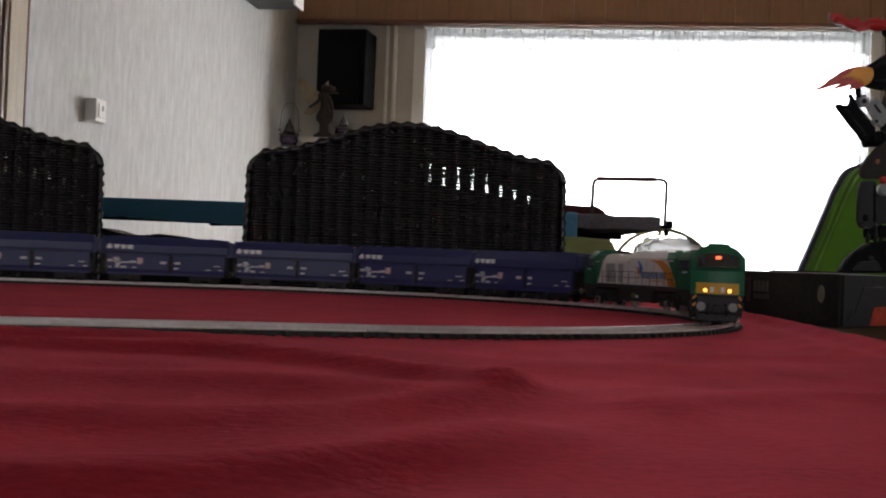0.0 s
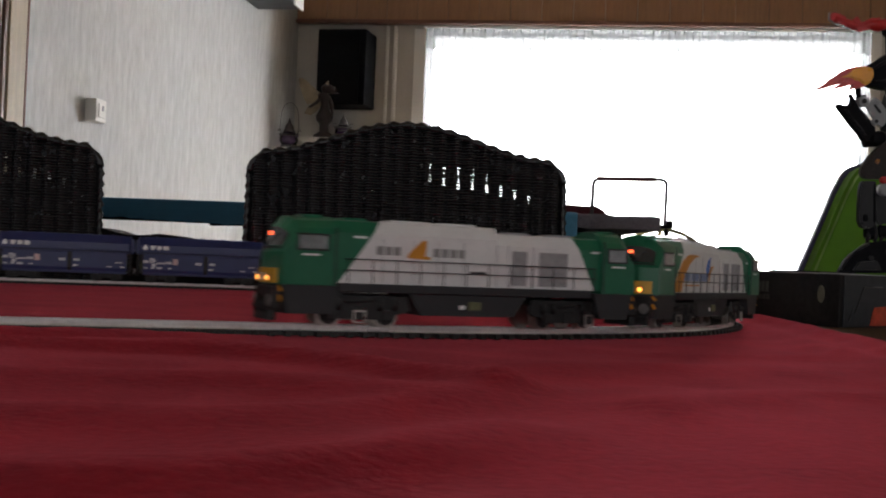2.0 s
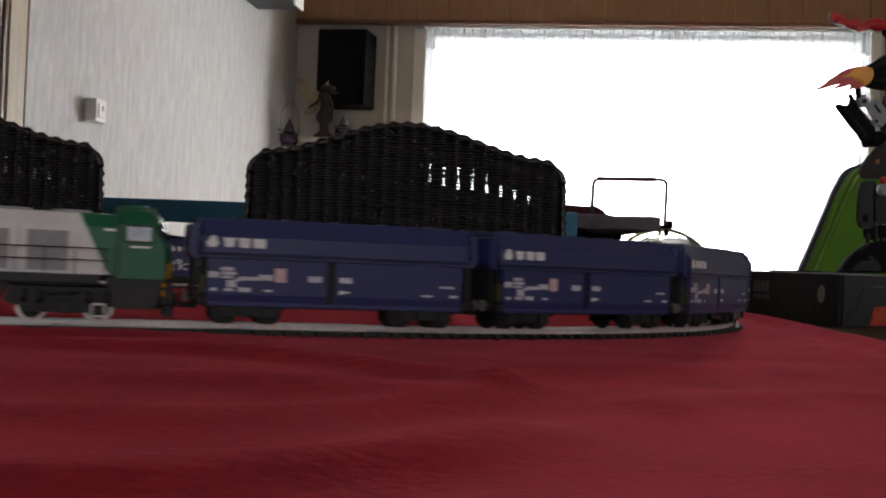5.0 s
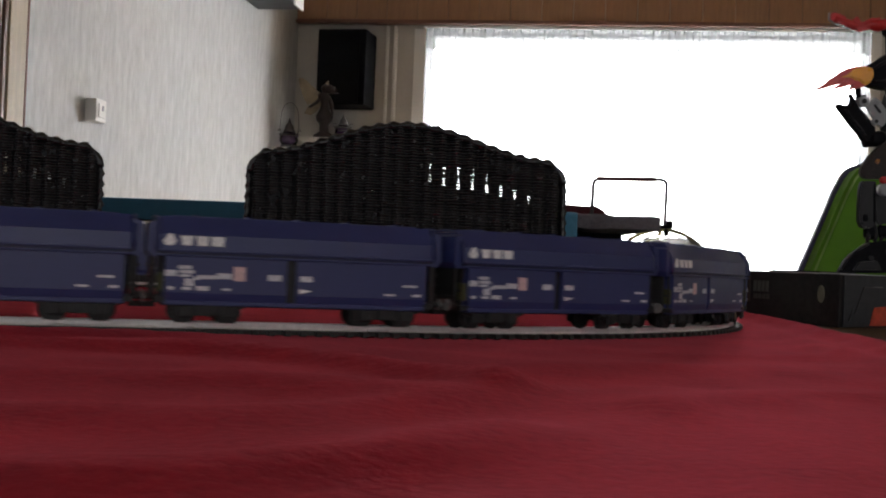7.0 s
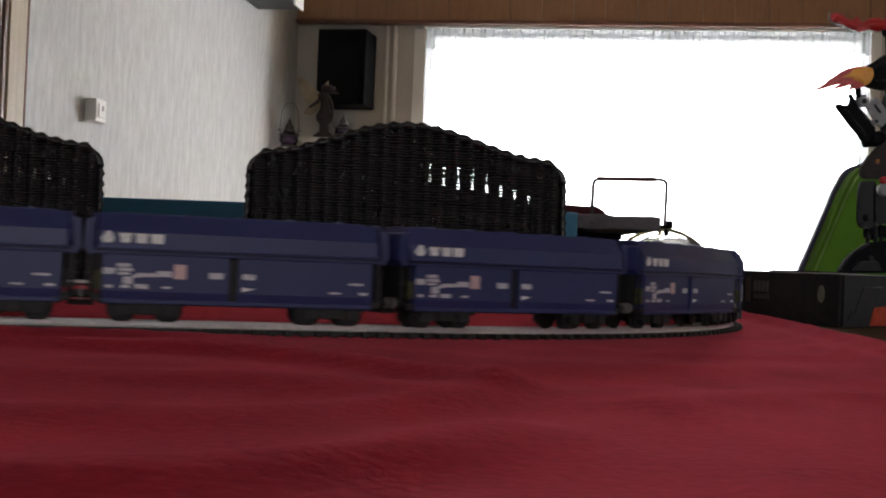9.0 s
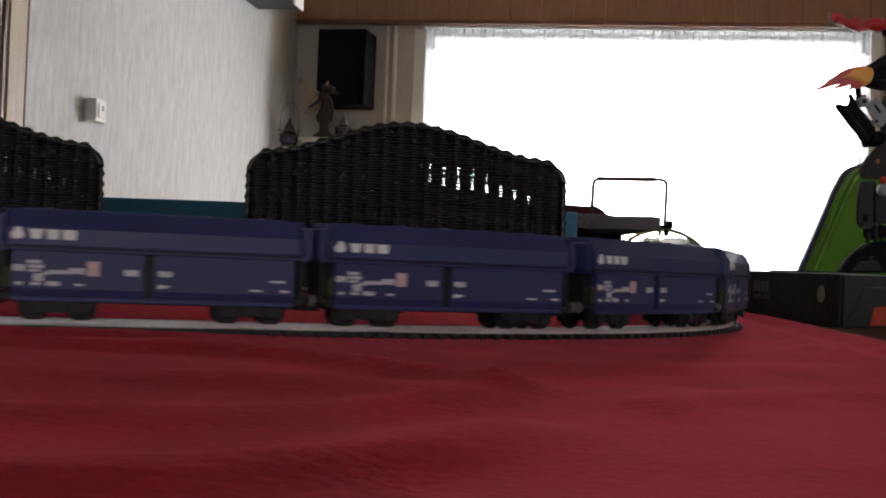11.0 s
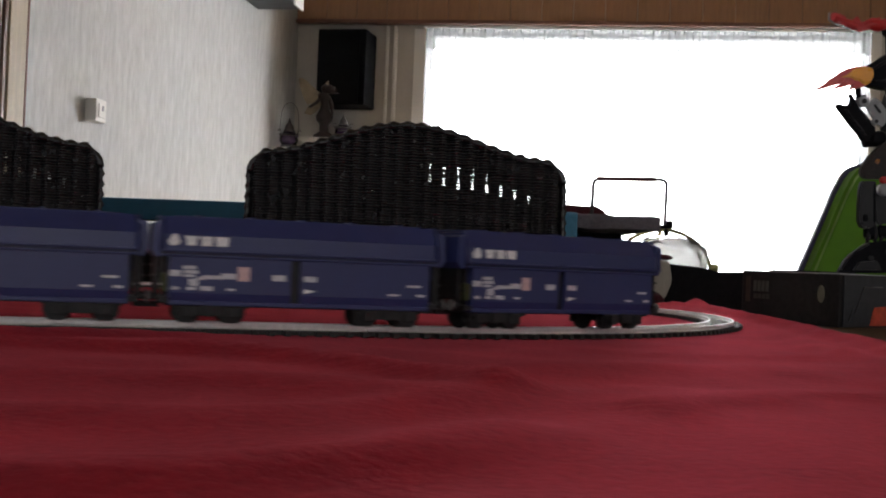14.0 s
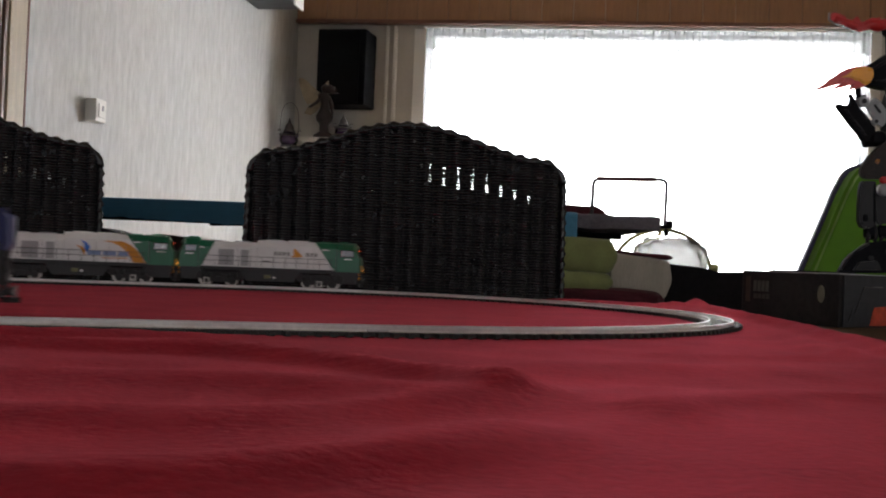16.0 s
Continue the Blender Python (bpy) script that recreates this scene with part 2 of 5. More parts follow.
room_part("floor", box(B(), RW / 2, -RD / 2, -0.05, RW + 0.4, RD + 0.4, 0.1), FLOORWOOD, "dark brown wooden living room floor", "floor")
# out of view; kept brown to weaken the light bounced off it
room_part("ceiling", box(B(), RW / 2, -RD / 2, RH + 0.05, RW + 0.4, RD + 0.4, 0.1), CEILING, "unseen ceiling, browned to cut the light bounced down", "ceiling")
b = B()
box(b, WL / 2 - 0.1, 0.13, RH / 2, WL + 0.2, 0.26, RH)
box(b, (WR + RW) / 2 + 0.1, 0.13, RH / 2, RW - WR + 0.2, 0.26, RH)
box(b, (WL + WR) / 2, 0.13, WB / 2, WR - WL, 0.26, WB)
box(b, (WL + WR) / 2, 0.13, (WT + RH) / 2, WR - WL, 0.26, RH - WT)
room_part("wall_window", b, PLASTER, "grey-beige plastered wall round a wide window", "wall")
room_part("wall_left", box(B(), -0.1, -RD / 2, RH / 2, 0.2, RD, RH), WALLPAPER, "pale grey wallpaper with vertical streaks", "wall")
b = B()
S0, S1, SB, STP = -8.2, -5.9, 0.9, 2.2
box(b, RW + 0.1, S1 / 2, RH / 2, 0.2, -S1, RH)
box(b, RW + 0.1, (S0 - RD) / 2, RH / 2, 0.2, RD + S0, RH)
box(b, RW + 0.1, (S0 + S1) / 2, SB / 2, 0.2, S1 - S0, SB)
box(b, RW + 0.1, (S0 + S1) / 2, (STP + RH) / 2, 0.2, S1 - S0, RH - STP)
room_part("wall_right", b, PLASTER, "plain grey-beige wall with a side window opening", "wall")
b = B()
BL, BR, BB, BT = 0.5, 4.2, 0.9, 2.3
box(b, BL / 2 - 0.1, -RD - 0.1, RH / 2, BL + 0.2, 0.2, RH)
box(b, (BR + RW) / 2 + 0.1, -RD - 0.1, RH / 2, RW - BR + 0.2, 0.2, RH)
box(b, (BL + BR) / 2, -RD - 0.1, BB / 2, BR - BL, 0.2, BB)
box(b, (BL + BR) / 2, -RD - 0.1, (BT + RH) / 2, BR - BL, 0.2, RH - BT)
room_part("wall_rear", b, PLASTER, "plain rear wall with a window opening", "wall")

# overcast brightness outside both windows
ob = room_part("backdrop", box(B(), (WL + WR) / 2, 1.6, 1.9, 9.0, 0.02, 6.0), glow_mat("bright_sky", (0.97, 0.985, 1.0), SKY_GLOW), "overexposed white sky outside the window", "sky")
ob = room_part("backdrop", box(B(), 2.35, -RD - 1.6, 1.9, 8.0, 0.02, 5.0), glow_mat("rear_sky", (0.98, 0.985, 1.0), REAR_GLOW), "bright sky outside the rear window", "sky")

ob = room_part("backdrop", box(B(), RW + 1.5, -7.05, 1.9, 0.02, 6.0, 5.0), glow_mat("side_sky", (0.98, 0.985, 1.0), SIDE_GLOW), "bright sky outside the side window", "sky")

# window: frame, sill, glass
win = thing("window_1", ROOM, "wide window with a white frame, overexposed by daylight", "window", kind="structure")
b = B()
for x in (WL + 0.008, WR - 0.008):
    box(b, x, 0.16, (WB + WT) / 2, 0.016, 0.07, WT - WB, 0.006)
for z in (WB + 0.025, WT - 0.008):
    box(b, (WL + WR) / 2, 0.16, z, WR - WL - 0.034, 0.068, 0.016 if z > 1 else 0.05, 0.006)
part("window_frame", b, WHITEPAINT, win)
ob = part("pane", box(B(), (WL + WR) / 2, 0.165, (WB + WT) / 2, WR - WL - 0.034, 0.006, WT - WB - 0.07), glass_mat("window_glass"), win)
ob.visible_shadow = False
part("window_sill", box(B(), (WL + WR) / 2, -0.05, WB - 0.02, WR - WL + 0.2, 0.34, 0.038, 0.008), WHITEPAINT, win)
for x0, x1 in ((WL - 0.075, WL - 0.004), (WR + 0.004, WR + 0.06)):
    part("window_trim", box(B(), (x0 + x1) / 2, -0.008, (WB + WT) / 2, x1 - x0, 0.016, WT - WB, 0.004), WHITEPAINT, win)

# net curtain heading with pleats
NET = sheer_mat("net", (0.20, 0.205, 0.21), 0.05)
NETBAND = sheer_mat("net_band", (0.36, 0.36, 0.37), 0.35)
NETEDGE = sheer_mat("net_edge", (0.42, 0.43, 0.45), 0.12)
cur = thing("net_curtain", ROOM, "gathered white net curtain heading along the window top", "curtain")


def pleats(z0, z1, y0, wave, scallop, xa=WL - 0.004, xb=WR + 0.004, folds=44, n=720):
    bm = B()
    rows = []
    for k in range(4):
        f = k / 3
        r = []
        for i in range(n + 1):
            u = i / n
            x = xa + (xb - xa) * u
            ph = u * 2 * math.pi * folds
            y = y0 + wave * (0.4 + 0.6 * f) * math.sin(ph + 0.7 * math.sin(u * 21)) + 0.3 * wave * math.sin(2.3 * ph)
            z = z1 + (z0 - z1) * f + (scallop * math.sin(ph) * f)
            r.append(bm.verts.new((x, y, z)))
        rows.append(r)
    for A, C in zip(rows, rows[1:]):
        for i in range(n):
            bm.faces.new((A[i], A[i + 1], C[i + 1], C[i])).smooth = True
    return bm


part("heading_band", pleats(2.128, 2.150, -0.022, 0.005, 0.002), NETBAND, cur, "grey pleated heading tape")
part("net", pleats(2.050, 2.185, -0.018, 0.008, 0.008), NET, cur)
for xa, xb in ((WL - 0.004, WL + 0.045), (WR - 0.045, WR + 0.004)):
    part("net_edge", pleats(WB + 0.03, 2.055, -0.014, 0.004, 0.0, xa, xb, 3, 36), NETEDGE, cur, "gathered side edge of the net")
part("curtain_rail", box(B(), (WL + WR) / 2, -0.022, 2.180, WR - WL + 0.04, 0.02, 0.014, 0.003), WHITEPAINT, cur, "white curtain rail")

# timber panelling above the window
pel = thing("panelling", ROOM, "brown timber panelling above the window", "panelling", kind="structure")
part("rail", box(B(), RW / 2, -0.075, 2.193, RW - 0.02, 0.05, 0.022, 0.004), DARKTRIM, pel, "thin reddish lower edge")
for i in range(26):
    w = (RW - 0.02) / 26
    part("board", box(B(), 0.01 + w * (i + 0.5), -0.06, 2.41, w - 0.003, 0.03, 0.412, 0.002), PANEL, pel)

# heating pipes and the wall strip beside the window
pipes = thing("heating_pipe", ROOM, "two white painted vertical heating pipes", "pipe")
for x in (0.553, 0.601):
    part("pipe", tube(B(), [(x, -0.035, 0.0), (x, -0.035, 1.1), (x, -0.035, 2.18)], 0.0125 if x > 0.57 else 0.010, 12), WHITEPAINT, pipes)
    part("pipe_clip", box(B(), x, -0.017, 1.55, 0.03, 0.034, 0.018, 0.003), WHITEPAINT, pipes)

# door frame in the wallpapered wall
dr = thing("door_1", ROOM, "wooden door frame in a pale stain beside the wallpaper", "door", kind="structure")
part("architrave", box(B(), 0.009, -3.196, 1.06, 0.018, 0.100, 2.12, 0.003), DOORWOOD, dr)
part("stop", box(B(), 0.006, -3.258, 1.06, 0.012, 0.022, 2.12, 0.003), DARKTRIM, dr, "dark brown stop strip")
part("edge_strip", box(B(), 0.010, -3.140, 1.06, 0.020, 0.008, 2.12, 0.002), DARKTRIM, dr, "thin dark edge strip")
part("leaf", box(B(), 0.004, -3.72, 1.03, 0.008, 0.88, 2.06, 0.002), DARKTRIM, dr)

# light switch
sw = thing("light_switch", ROOM, "square white surface-mounted light switch on wallpaper", "switch")
part("housing", box(B(), 0.022, -2.655, 1.292, 0.044, 0.082, 0.082, 0.004), WHITEPAINT, sw)
part("rocker", box(B(), 0.046, -2.655, 1.292, 0.006, 0.050, 0.050, 0.002), WHITEPAINT, sw)
part("indicator", box(B(), 0.0505, -2.655, 1.300, 0.003, 0.012, 0.018, 0.0008), TOYLIGHT, sw)

# loudspeaker on the window wall
sp = thing("loudspeaker", ROOM @ pose(0.345, -0.17, 1.893, 0, 0, -4), "large black loudspeaker mounted on the wall", "loudspeaker")
part("cabinet", box(B(), 0, 0, 0, 0.285, 0.22, 0.43, 0.006), CABINETBLACK, sp)
part("grille", box(B(), -0.015, -0.116, 0, 0.245, 0.012, 0.41, 0.004), BLACKPLASTIC, sp)
part("badge", box(B(), -0.03, -0.1232, -0.155, 0.05, 0.002, 0.004), TOYLIGHT, sp)
part("bracket", box(B(), 0, 0.135, 0, 0.08, 0.05, 0.10, 0.004), CABINETBLACK, sp)

# wall shelf near the corner, above eye level
sh = thing("wall_shelf", ROOM @ pose(0.0, -1.22, 2.094), "dark grey wall shelf with a white end edge", "shelf")
part("board", box(B(), 0.120, 0, 0.05, 0.236, 0.85, 0.10, 0.004), SHELFGREY, sh)
part("end_cap", box(B(), 0.245, 0.35, 0.048, 0.013, 0.15, 0.112, 0.002), WHITEPAINT, sh, "white edge strip")

# ornament shelf on the window wall, near the corner
cb = thing("ornament_shelf", ROOM, "pale wooden ornament shelf on the window wall", "shelf")
part("board", box(B(), 0.335, -0.236, 1.4565, 0.33, 0.46, 0.024, 0.004), CREAMWOOD, cb)
part("lower_board", box(B(), 0.088, -0.236, 1.399, 0.162, 0.46, 0.022, 0.004), CREAMWOOD, cb)
for x in (0.22, 0.46):
    part("bracket", prism(B(), [(-0.006, 1.4445), (-0.26, 1.4445), (-0.006, 1.26)], lambda y, z, h: (x + h, y, z), -0.008, 0.008), CREAMWOOD, cb)

ORN = 1.4687
# winged figurine: one plain mesh
b, c = B(), B()
lathe(b, [(0.055, 0), (0.06, 0.02), (0.028, 0.04), (0.026, 0.08), (0.046, 0.105), (0.050, 0.13), (0.030, 0.165), (0.022, 0.195), (0.032, 0.22), (0.026, 0.245), (0.010, 0.258), (0.024, 0.275), (0.024, 0.295), (0.006, 0.31)], 14)
tube(b, [(-0.02, 0, 0.235), (-0.05, -0.01, 0.20), (-0.085, -0.02, 0.175)], [0.012, 0.010, 0.007], 8)
tube(b, [(0.02, 0, 0.235), (0.045, -0.01, 0.19), (0.05, -0.02, 0.14)], [0.012, 0.010, 0.007], 8)
blob(b, (0.028, -0.004, 0.278), (0.034, 0.030, 0.030), 0.35, 5, 2)
blob(b, (-0.012, 0.0, 0.235), (0.034, 0.028, 0.030), 0.3, 9, 2)
tube(b, [(0.03, -0.02, 0.22), (0.05, -0.03, 0.16), (0.052, -0.03, 0.11)], [0.012, 0.009, 0.006], 8)
tube(b, [(0.02, -0.02, 0.272), (0.075, -0.03, 0.268)], 0.0025, 6)
for s, pts in ((1, [(-0.015, 0.215), (-0.11, 0.195), (-0.140, 0.25), (-0.165, 0.335), (-0.155, 0.350), (-0.12, 0.335), (-0.07, 0.29), (-0.02, 0.25)]), (1, [(0.0, 0.24), (0.012, 0.30), (0.008, 0.335), (-0.012, 0.31), (-0.015, 0.25)]), (1, [(-0.015, 0.22), (-0.10, 0.19), (-0.125, 0.145), (-0.085, 0.135), (-0.05, 0.16), (-0.02, 0.205)])):
    prism(c, pts, lambda p, q, h: (p, 0.02 + h, q), 0.0, 0.005)
one("figurine", [(b, BRONZE), (c, WING)], "bronze-coloured winged figurine standing on the cabinet", "figurine", ROOM @ pose(0.2746, -0.36, ORN))


def lantern(m, s, upright=True):
    t = thing("lantern", m, "small dark pewter lantern with a wire handle", "lantern", "lanterns on the cabinet")
    k = lambda pr: [(r * s, z * s) for r, z in pr]
    part("base", lathe(B(), k([(0.05, 0), (0.055, 0.012), (0.045, 0.02)]), 14), PEWTER, t)
    part("glass_body", lathe(B(), k([(0.045, 0.02), (0.058, 0.045), (0.055, 0.075), (0.035, 0.098)]), 14), LANTGLASS, t, "violet glass body")
    part("cap", lathe(B(), k([(0.040, 0.098), (0.028, 0.118), (0.026, 0.135), (0.012, 0.15), (0.006, 0.17), (0.001, 0.182)]), 14), PEWTER, t)
    if upright:
        arc = [(-0.045 * s, 0, 0.085 * s), (-0.058 * s, 0, 0.105 * s)]
        arc += [(0.052 * s * math.cos(math.pi - a * math.pi / 10), 0.0, (0.19 + 0.085 * math.sin(a * math.pi / 10)) * s) for a in range(11)] + [(0.058 * s, 0, 0.105 * s), (0.045 * s, 0, 0.085 * s)]
    else:
        arc = [(0.066 * s * math.cos(a * math.pi / 10), -0.07 * s * math.sin(a * math.pi / 10), (0.10 - 0.045 * math.sin(a * math.pi / 10)) * s) for a in range(11)]
    for q in (-1, 1):
        part("ear", tube(B(), [(q * (0.058 + 0.012 * math.cos(a * math.pi / 5)) * s, 0, (0.100 + 0.014 * math.sin(a * math.pi / 5)) * s) for a in range(9)], 0.0022 * s, 6), PEWTER, t)
    part("ring_band", lathe(B(), k([(0.050, 0.070), (0.0595, 0.074), (0.0595, 0.080), (0.050, 0.084)]), 14), PEWTER, t)
    part("wire_handle", tube(B(), arc, 0.0022 * s, 6), PEWTER, t)
    return t


lantern(ROOM @ pose(0.078, -0.37, 1.4102, 0, 0, 8), 0.94)
lantern(ROOM @ pose(0.384, -0.36, ORN, 0, 0, 10), 0.80, False)

# ---- table and cloth ----
TZ = 0.75
tb = thing("dining_table", pose(0, 0, 0), "brown wooden dining table under a red cloth", "table")
part("tabletop", box(B(), -0.33, 0.45, TZ - 0.0235, 1.95, 1.80, 0.04, 0.006), TABLEWOOD, tb)
for x in (-1.2, 0.55):
    for y in (-0.36, 1.26):
        part("leg", box(B(), x, y, (TZ - 0.0435) / 2, 0.07, 0.07, TZ - 0.0435, 0.006), TABLEWOOD, tb)
for y in (-0.36, 1.26):
    part("apron", box(B(), -0.325, y, TZ - 0.09, 1.68, 0.025, 0.09, 0.003), TABLEWOOD, tb)

# track plan: an oval of 360 mm curves
R, STRAIGHT, TURN = 0.36, 0.49, radians(18.326)
PX, PY = -0.0329, 0.5513
LOOP = 2 * math.pi * R + 2 * STRAIGHT
ZR = TZ + 0.0052
rv = Vector((math.cos(TURN), math.sin(TURN)))
nv = Vector((-math.sin(TURN), math.cos(TURN)))
P0 = Vector((PX, PY))


def oval(s, lat=0.0):
    """Place and way on the track's middle line, s metres on from the right-hand curve's end; lat is outward."""
    s %= LOOP
    half = math.pi * R
    if s < STRAIGHT:
        return P0 - rv * s - nv * lat, -rv
    if s < STRAIGHT + half:
        a = (s - STRAIGHT) / R
        o = -nv * math.cos(a) - rv * math.sin(a)
        return P0 - rv * STRAIGHT + nv * R + o * (R + lat), nv * math.sin(a) - rv * math.cos(a)
    if s < 2 * STRAIGHT + half:
        return P0 + nv * 2 * R - rv * STRAIGHT + rv * (s - STRAIGHT - half) + nv * lat, rv.copy()
    a = (LOOP - s) / R
    o = -nv * math.cos(a) + rv * math.sin(a)
    return P0 + nv * R + o * (R + lat), -nv * math.sin(a) - rv * math.cos(a)


def off_track(x, y):
    """Distance from the track's middle line."""
    q = Vector((x, y)) - P0 - nv * R
    a, c = q.dot(rv), q.dot(nv)
    a = a if a > 0 else min(0.0, a + STRAIGHT)
    return abs(math.hypot(a, c) - R)


FOLDS = (
    (0.0052, 0.010, ((-0.20, 0.415), (-0.079, 0.424), (-0.027, 0.394), (0.003, 0.362), (0.018, 0.335))),
    (0.0032, 0.014, ((-0.13, 0.235), (-0.051, 0.252), (-0.024, 0.268), (-0.002, 0.292), (0.02, 0.33))),
    (0.0042, 0.013, ((-0.10, 0.165), (-0.039, 0.182), (-0.010, 0.205), (0.015, 0.245))),
    (0.0012, 0.020, ((0.05, 0.42), (0.12, 0.44), (0.2, 0.47))),
    (0.0020, 0.009, ((0.10, 0.50), (0.17, 0.515), (0.22, 0.56))),
    (0.0020, 0.012, ((0.06, 0.30), (0.11, 0.35), (0.16, 0.36))),
    (0.0012, 0.011, ((0.03, 0.24), (0.06, 0.29), (0.07, 0.35))),
    (0.0030, 0.016, ((-0.22, 0.30), (-0.10, 0.325), (-0.05, 0.33), (-0.015, 0.315))),
    (0.0036, 0.018, ((0.14, 1.32), (0.19, 1.32), (0.235, 1.29))),
    (0.0042, 0.020, ((0.27, 1.27), (0.30, 1.31), (0.315, 1.34))),
)


def near_line(p, pts):
    best = 9.0
    for a, c in zip(pts, pts[1:]):
        a, c = Vector(a), Vector(c)
        d = c - a
        u = max(0.0, min(1.0, (p - a).dot(d) / d.length_squared))
        best = min(best, (a + d * u - p).length)
    return best


def hem_x(y):
    return 0.252 + 0.09 * (y - 0.6) + 0.003 * math.sin(y * 9.0) + 0.0015 * math.sin(41 * y)


def cloth_z(x, y):
    p = Vector((x, y))
    h = 0.9 * sum(a * math.exp(-(near_line(p, l) / w) ** 2) for a, w, l in FOLDS)
    q = Vector((x, y, 0))
    h += 0.0010 * noise.noise(Vector((x * 9, y * 17, 0))) + 0.0006 * noise.noise(q * 34) + 0.0004 * noise.noise(q * 75)
    e = hem_x(y) - x
    ridge = 0.0055 * math.exp(-((e - 0.012) / 0.011) ** 2) * (1 + 0.06 * noise.noise(q * 40))
    ridge += 0.003 * math.exp(-((e - 0.045) / 0.012) ** 2)
    d = off_track(x, y)
    k = min(1.0, max(0.0, (d - 0.017) / 0.03))
    # the cloth bunches up along the straight track's near side
    g = min(1.0, max(0.0, (-0.045 - x) / 0.10)) if (p - P0).dot(nv) < -0.015 else 0.0
    bunch = 0.0034 * g * math.exp(-((d - 0.026) / 0.008) ** 2)
    return TZ + (h + ridge) * k * k * (3 - 2 * k) + bunch - 0.0001


b = B()
NY, NX = 210, 250
grid = []
for j in range(NY + 1):
    v = j / NY
    y = -0.40 + 1.765 * v
    xe = hem_x(y)
    row = []
    for i in range(NX + 1):
        u = i / NX
        x = -1.28 + (xe + 1.28) * (1 - (1 - u) ** 1.7)
        row.append(b.verts.new((x, y, cloth_z(x, y))))
    row.append(b.verts.new((xe + 0.002, y, TZ - 0.0015)))
    row.append(b.verts.new((xe - 0.006, y, TZ - 0.0025)))
    grid.append(row)
drop = []
for i in range(NX + 3):
    c = grid[-1][i].co
    drop.append([b.verts.new((c.x, c.y + 0.012, c.z - 0.008)), b.verts.new((c.x, c.y + 0.018 + 0.006 * math.sin(c.x * 50), c.z - 0.24))])
for j in range(NY):
    for i in range(NX + 2):
        b.faces.new((grid[j][i], grid[j][i + 1], grid[j + 1][i + 1], grid[j + 1][i])).smooth = True
for i in range(NX + 2):
    b.faces.new((grid[-1][i], grid[-1][i + 1], drop[i + 1][0], drop[i][0])).smooth = True
    b.faces.new((drop[i][0], drop[i + 1][0], drop[i + 1][1], drop[i][1])).smooth = True
cl = part("tablecloth", b, CLOTH)
tagged(cl, "creased dark red fleece cloth spread over the table", "tablecloth")

# ---- railway track ----
tr = thing("model_railway_track", pose(0, 0, 0), "oval of model railway track laid on red cloth", "track")
NS = 420
for lat, nm in ((0.00825, "rail"), (-0.00825, "rail")):
    b = B()
    rings = []
    for i in range(NS):
        rg = []
        for dx, dz in ((-0.0010, -0.0026), (0.0010, -0.0026), (0.00045, -0.0016), (0.00055, 0.0), (-0.00055, 0.0), (-0.00045, -0.0016)):
            q, _ = oval(LOOP * i / NS, lat + dx)
            rg.append(b.verts.new((q.x, q.y, ZR + dz)))
        rings.append(rg)
    for i in range(NS):
        A, C = rings[i], rings[(i + 1) % NS]
        for k in range(6):
            b.faces.new((A[k], A[(k + 1) % 6], C[(k + 1) % 6], C[k]))
    bmesh.ops.recalc_face_normals(b, faces=b.faces)
    part(nm, b, RAIL, tr)
me = mesh_of("sleeper", box(B(), 0, 0, 0.0013, 0.0030, 0.030, 0.0026, 0.0004), SLEEPER)
NT = 430
rest = B()
for i in range(NT):
    s = -0.95 + LOOP * i / NT
    p, w = oval(s)
    m = pose(p.x, p.y, TZ + 0.0001, 0, 0, math.degrees(math.atan2(w.y, w.x)))
    if i < 290:
        o = new("sleeper", me)
        o.parent = tr
        o.matrix_basis = m
    else:
        box(rest, p.x, p.y, TZ + 0.0014, 0.0030, 0.030, 0.0026, 0, m.to_3x3().to_4x4())
tagged(part("sleeper_row", rest, SLEEPER, tr), kind="stuff")
b = B()
for i in range(0, NT):
    for lat in (0.00825, -0.00825):
        p, w = oval(-0.95 + LOOP * (i + 0.5) / NT, lat)
        box(b, p.x, p.y, TZ + 0.0012, LOOP / NT, 0.0022, 0.0018, 0, pose(0, 0, 0, 0, 0, math.degrees(math.atan2(w.y, w.x))))
part("sleeper_web", b, SLEEPER, tr)
for s in (-0.565, 0.0, 0.245, 0.49):
    for lat in (0.00825, -0.00825):
        p, w = oval(s, lat)
        part("rail_joiner", box(B(), p.x, p.y, ZR - 0.0017, 0.011, 0.0034, 0.0015, 0.0003, pose(0, 0, 0, 0, 0, math.degrees(math.atan2(w.y, w.x)))), STEEL, tr)
p, w = oval(0.235, 0.0)
part("feed_clip", box(B(), p.x, p.y, TZ + 0.0018, 0.026, 0.026, 0.0030, 0.0006, pose(0, 0, 0, 0, 0, math.degrees(math.atan2(w.y, w.x)))), mat("feed_brown", (0.16, 0.075, 0.04), 0.6, var=0.3, scale=90), tr, "brown plastic feed clip")


# ---- rolling stock: x is forward, z up from the rail's top ----
def side_plate(bm, pts, s, surf, thick=0.0003, lift=0.0001):
    """A thin plate on a vehicle's side s (1 or -1). pts: (a, z), a towards the viewer's left; surf(z): half width."""
    return prism(bm, pts, lambda a, z, h: (s * a, s * (surf(z) + lift + h), z), 0.0, thick)


def rect(a0, a1, z0, z1):
    return [(a0, z0), (a1, z0), (a1, z1), (a0, z1)]


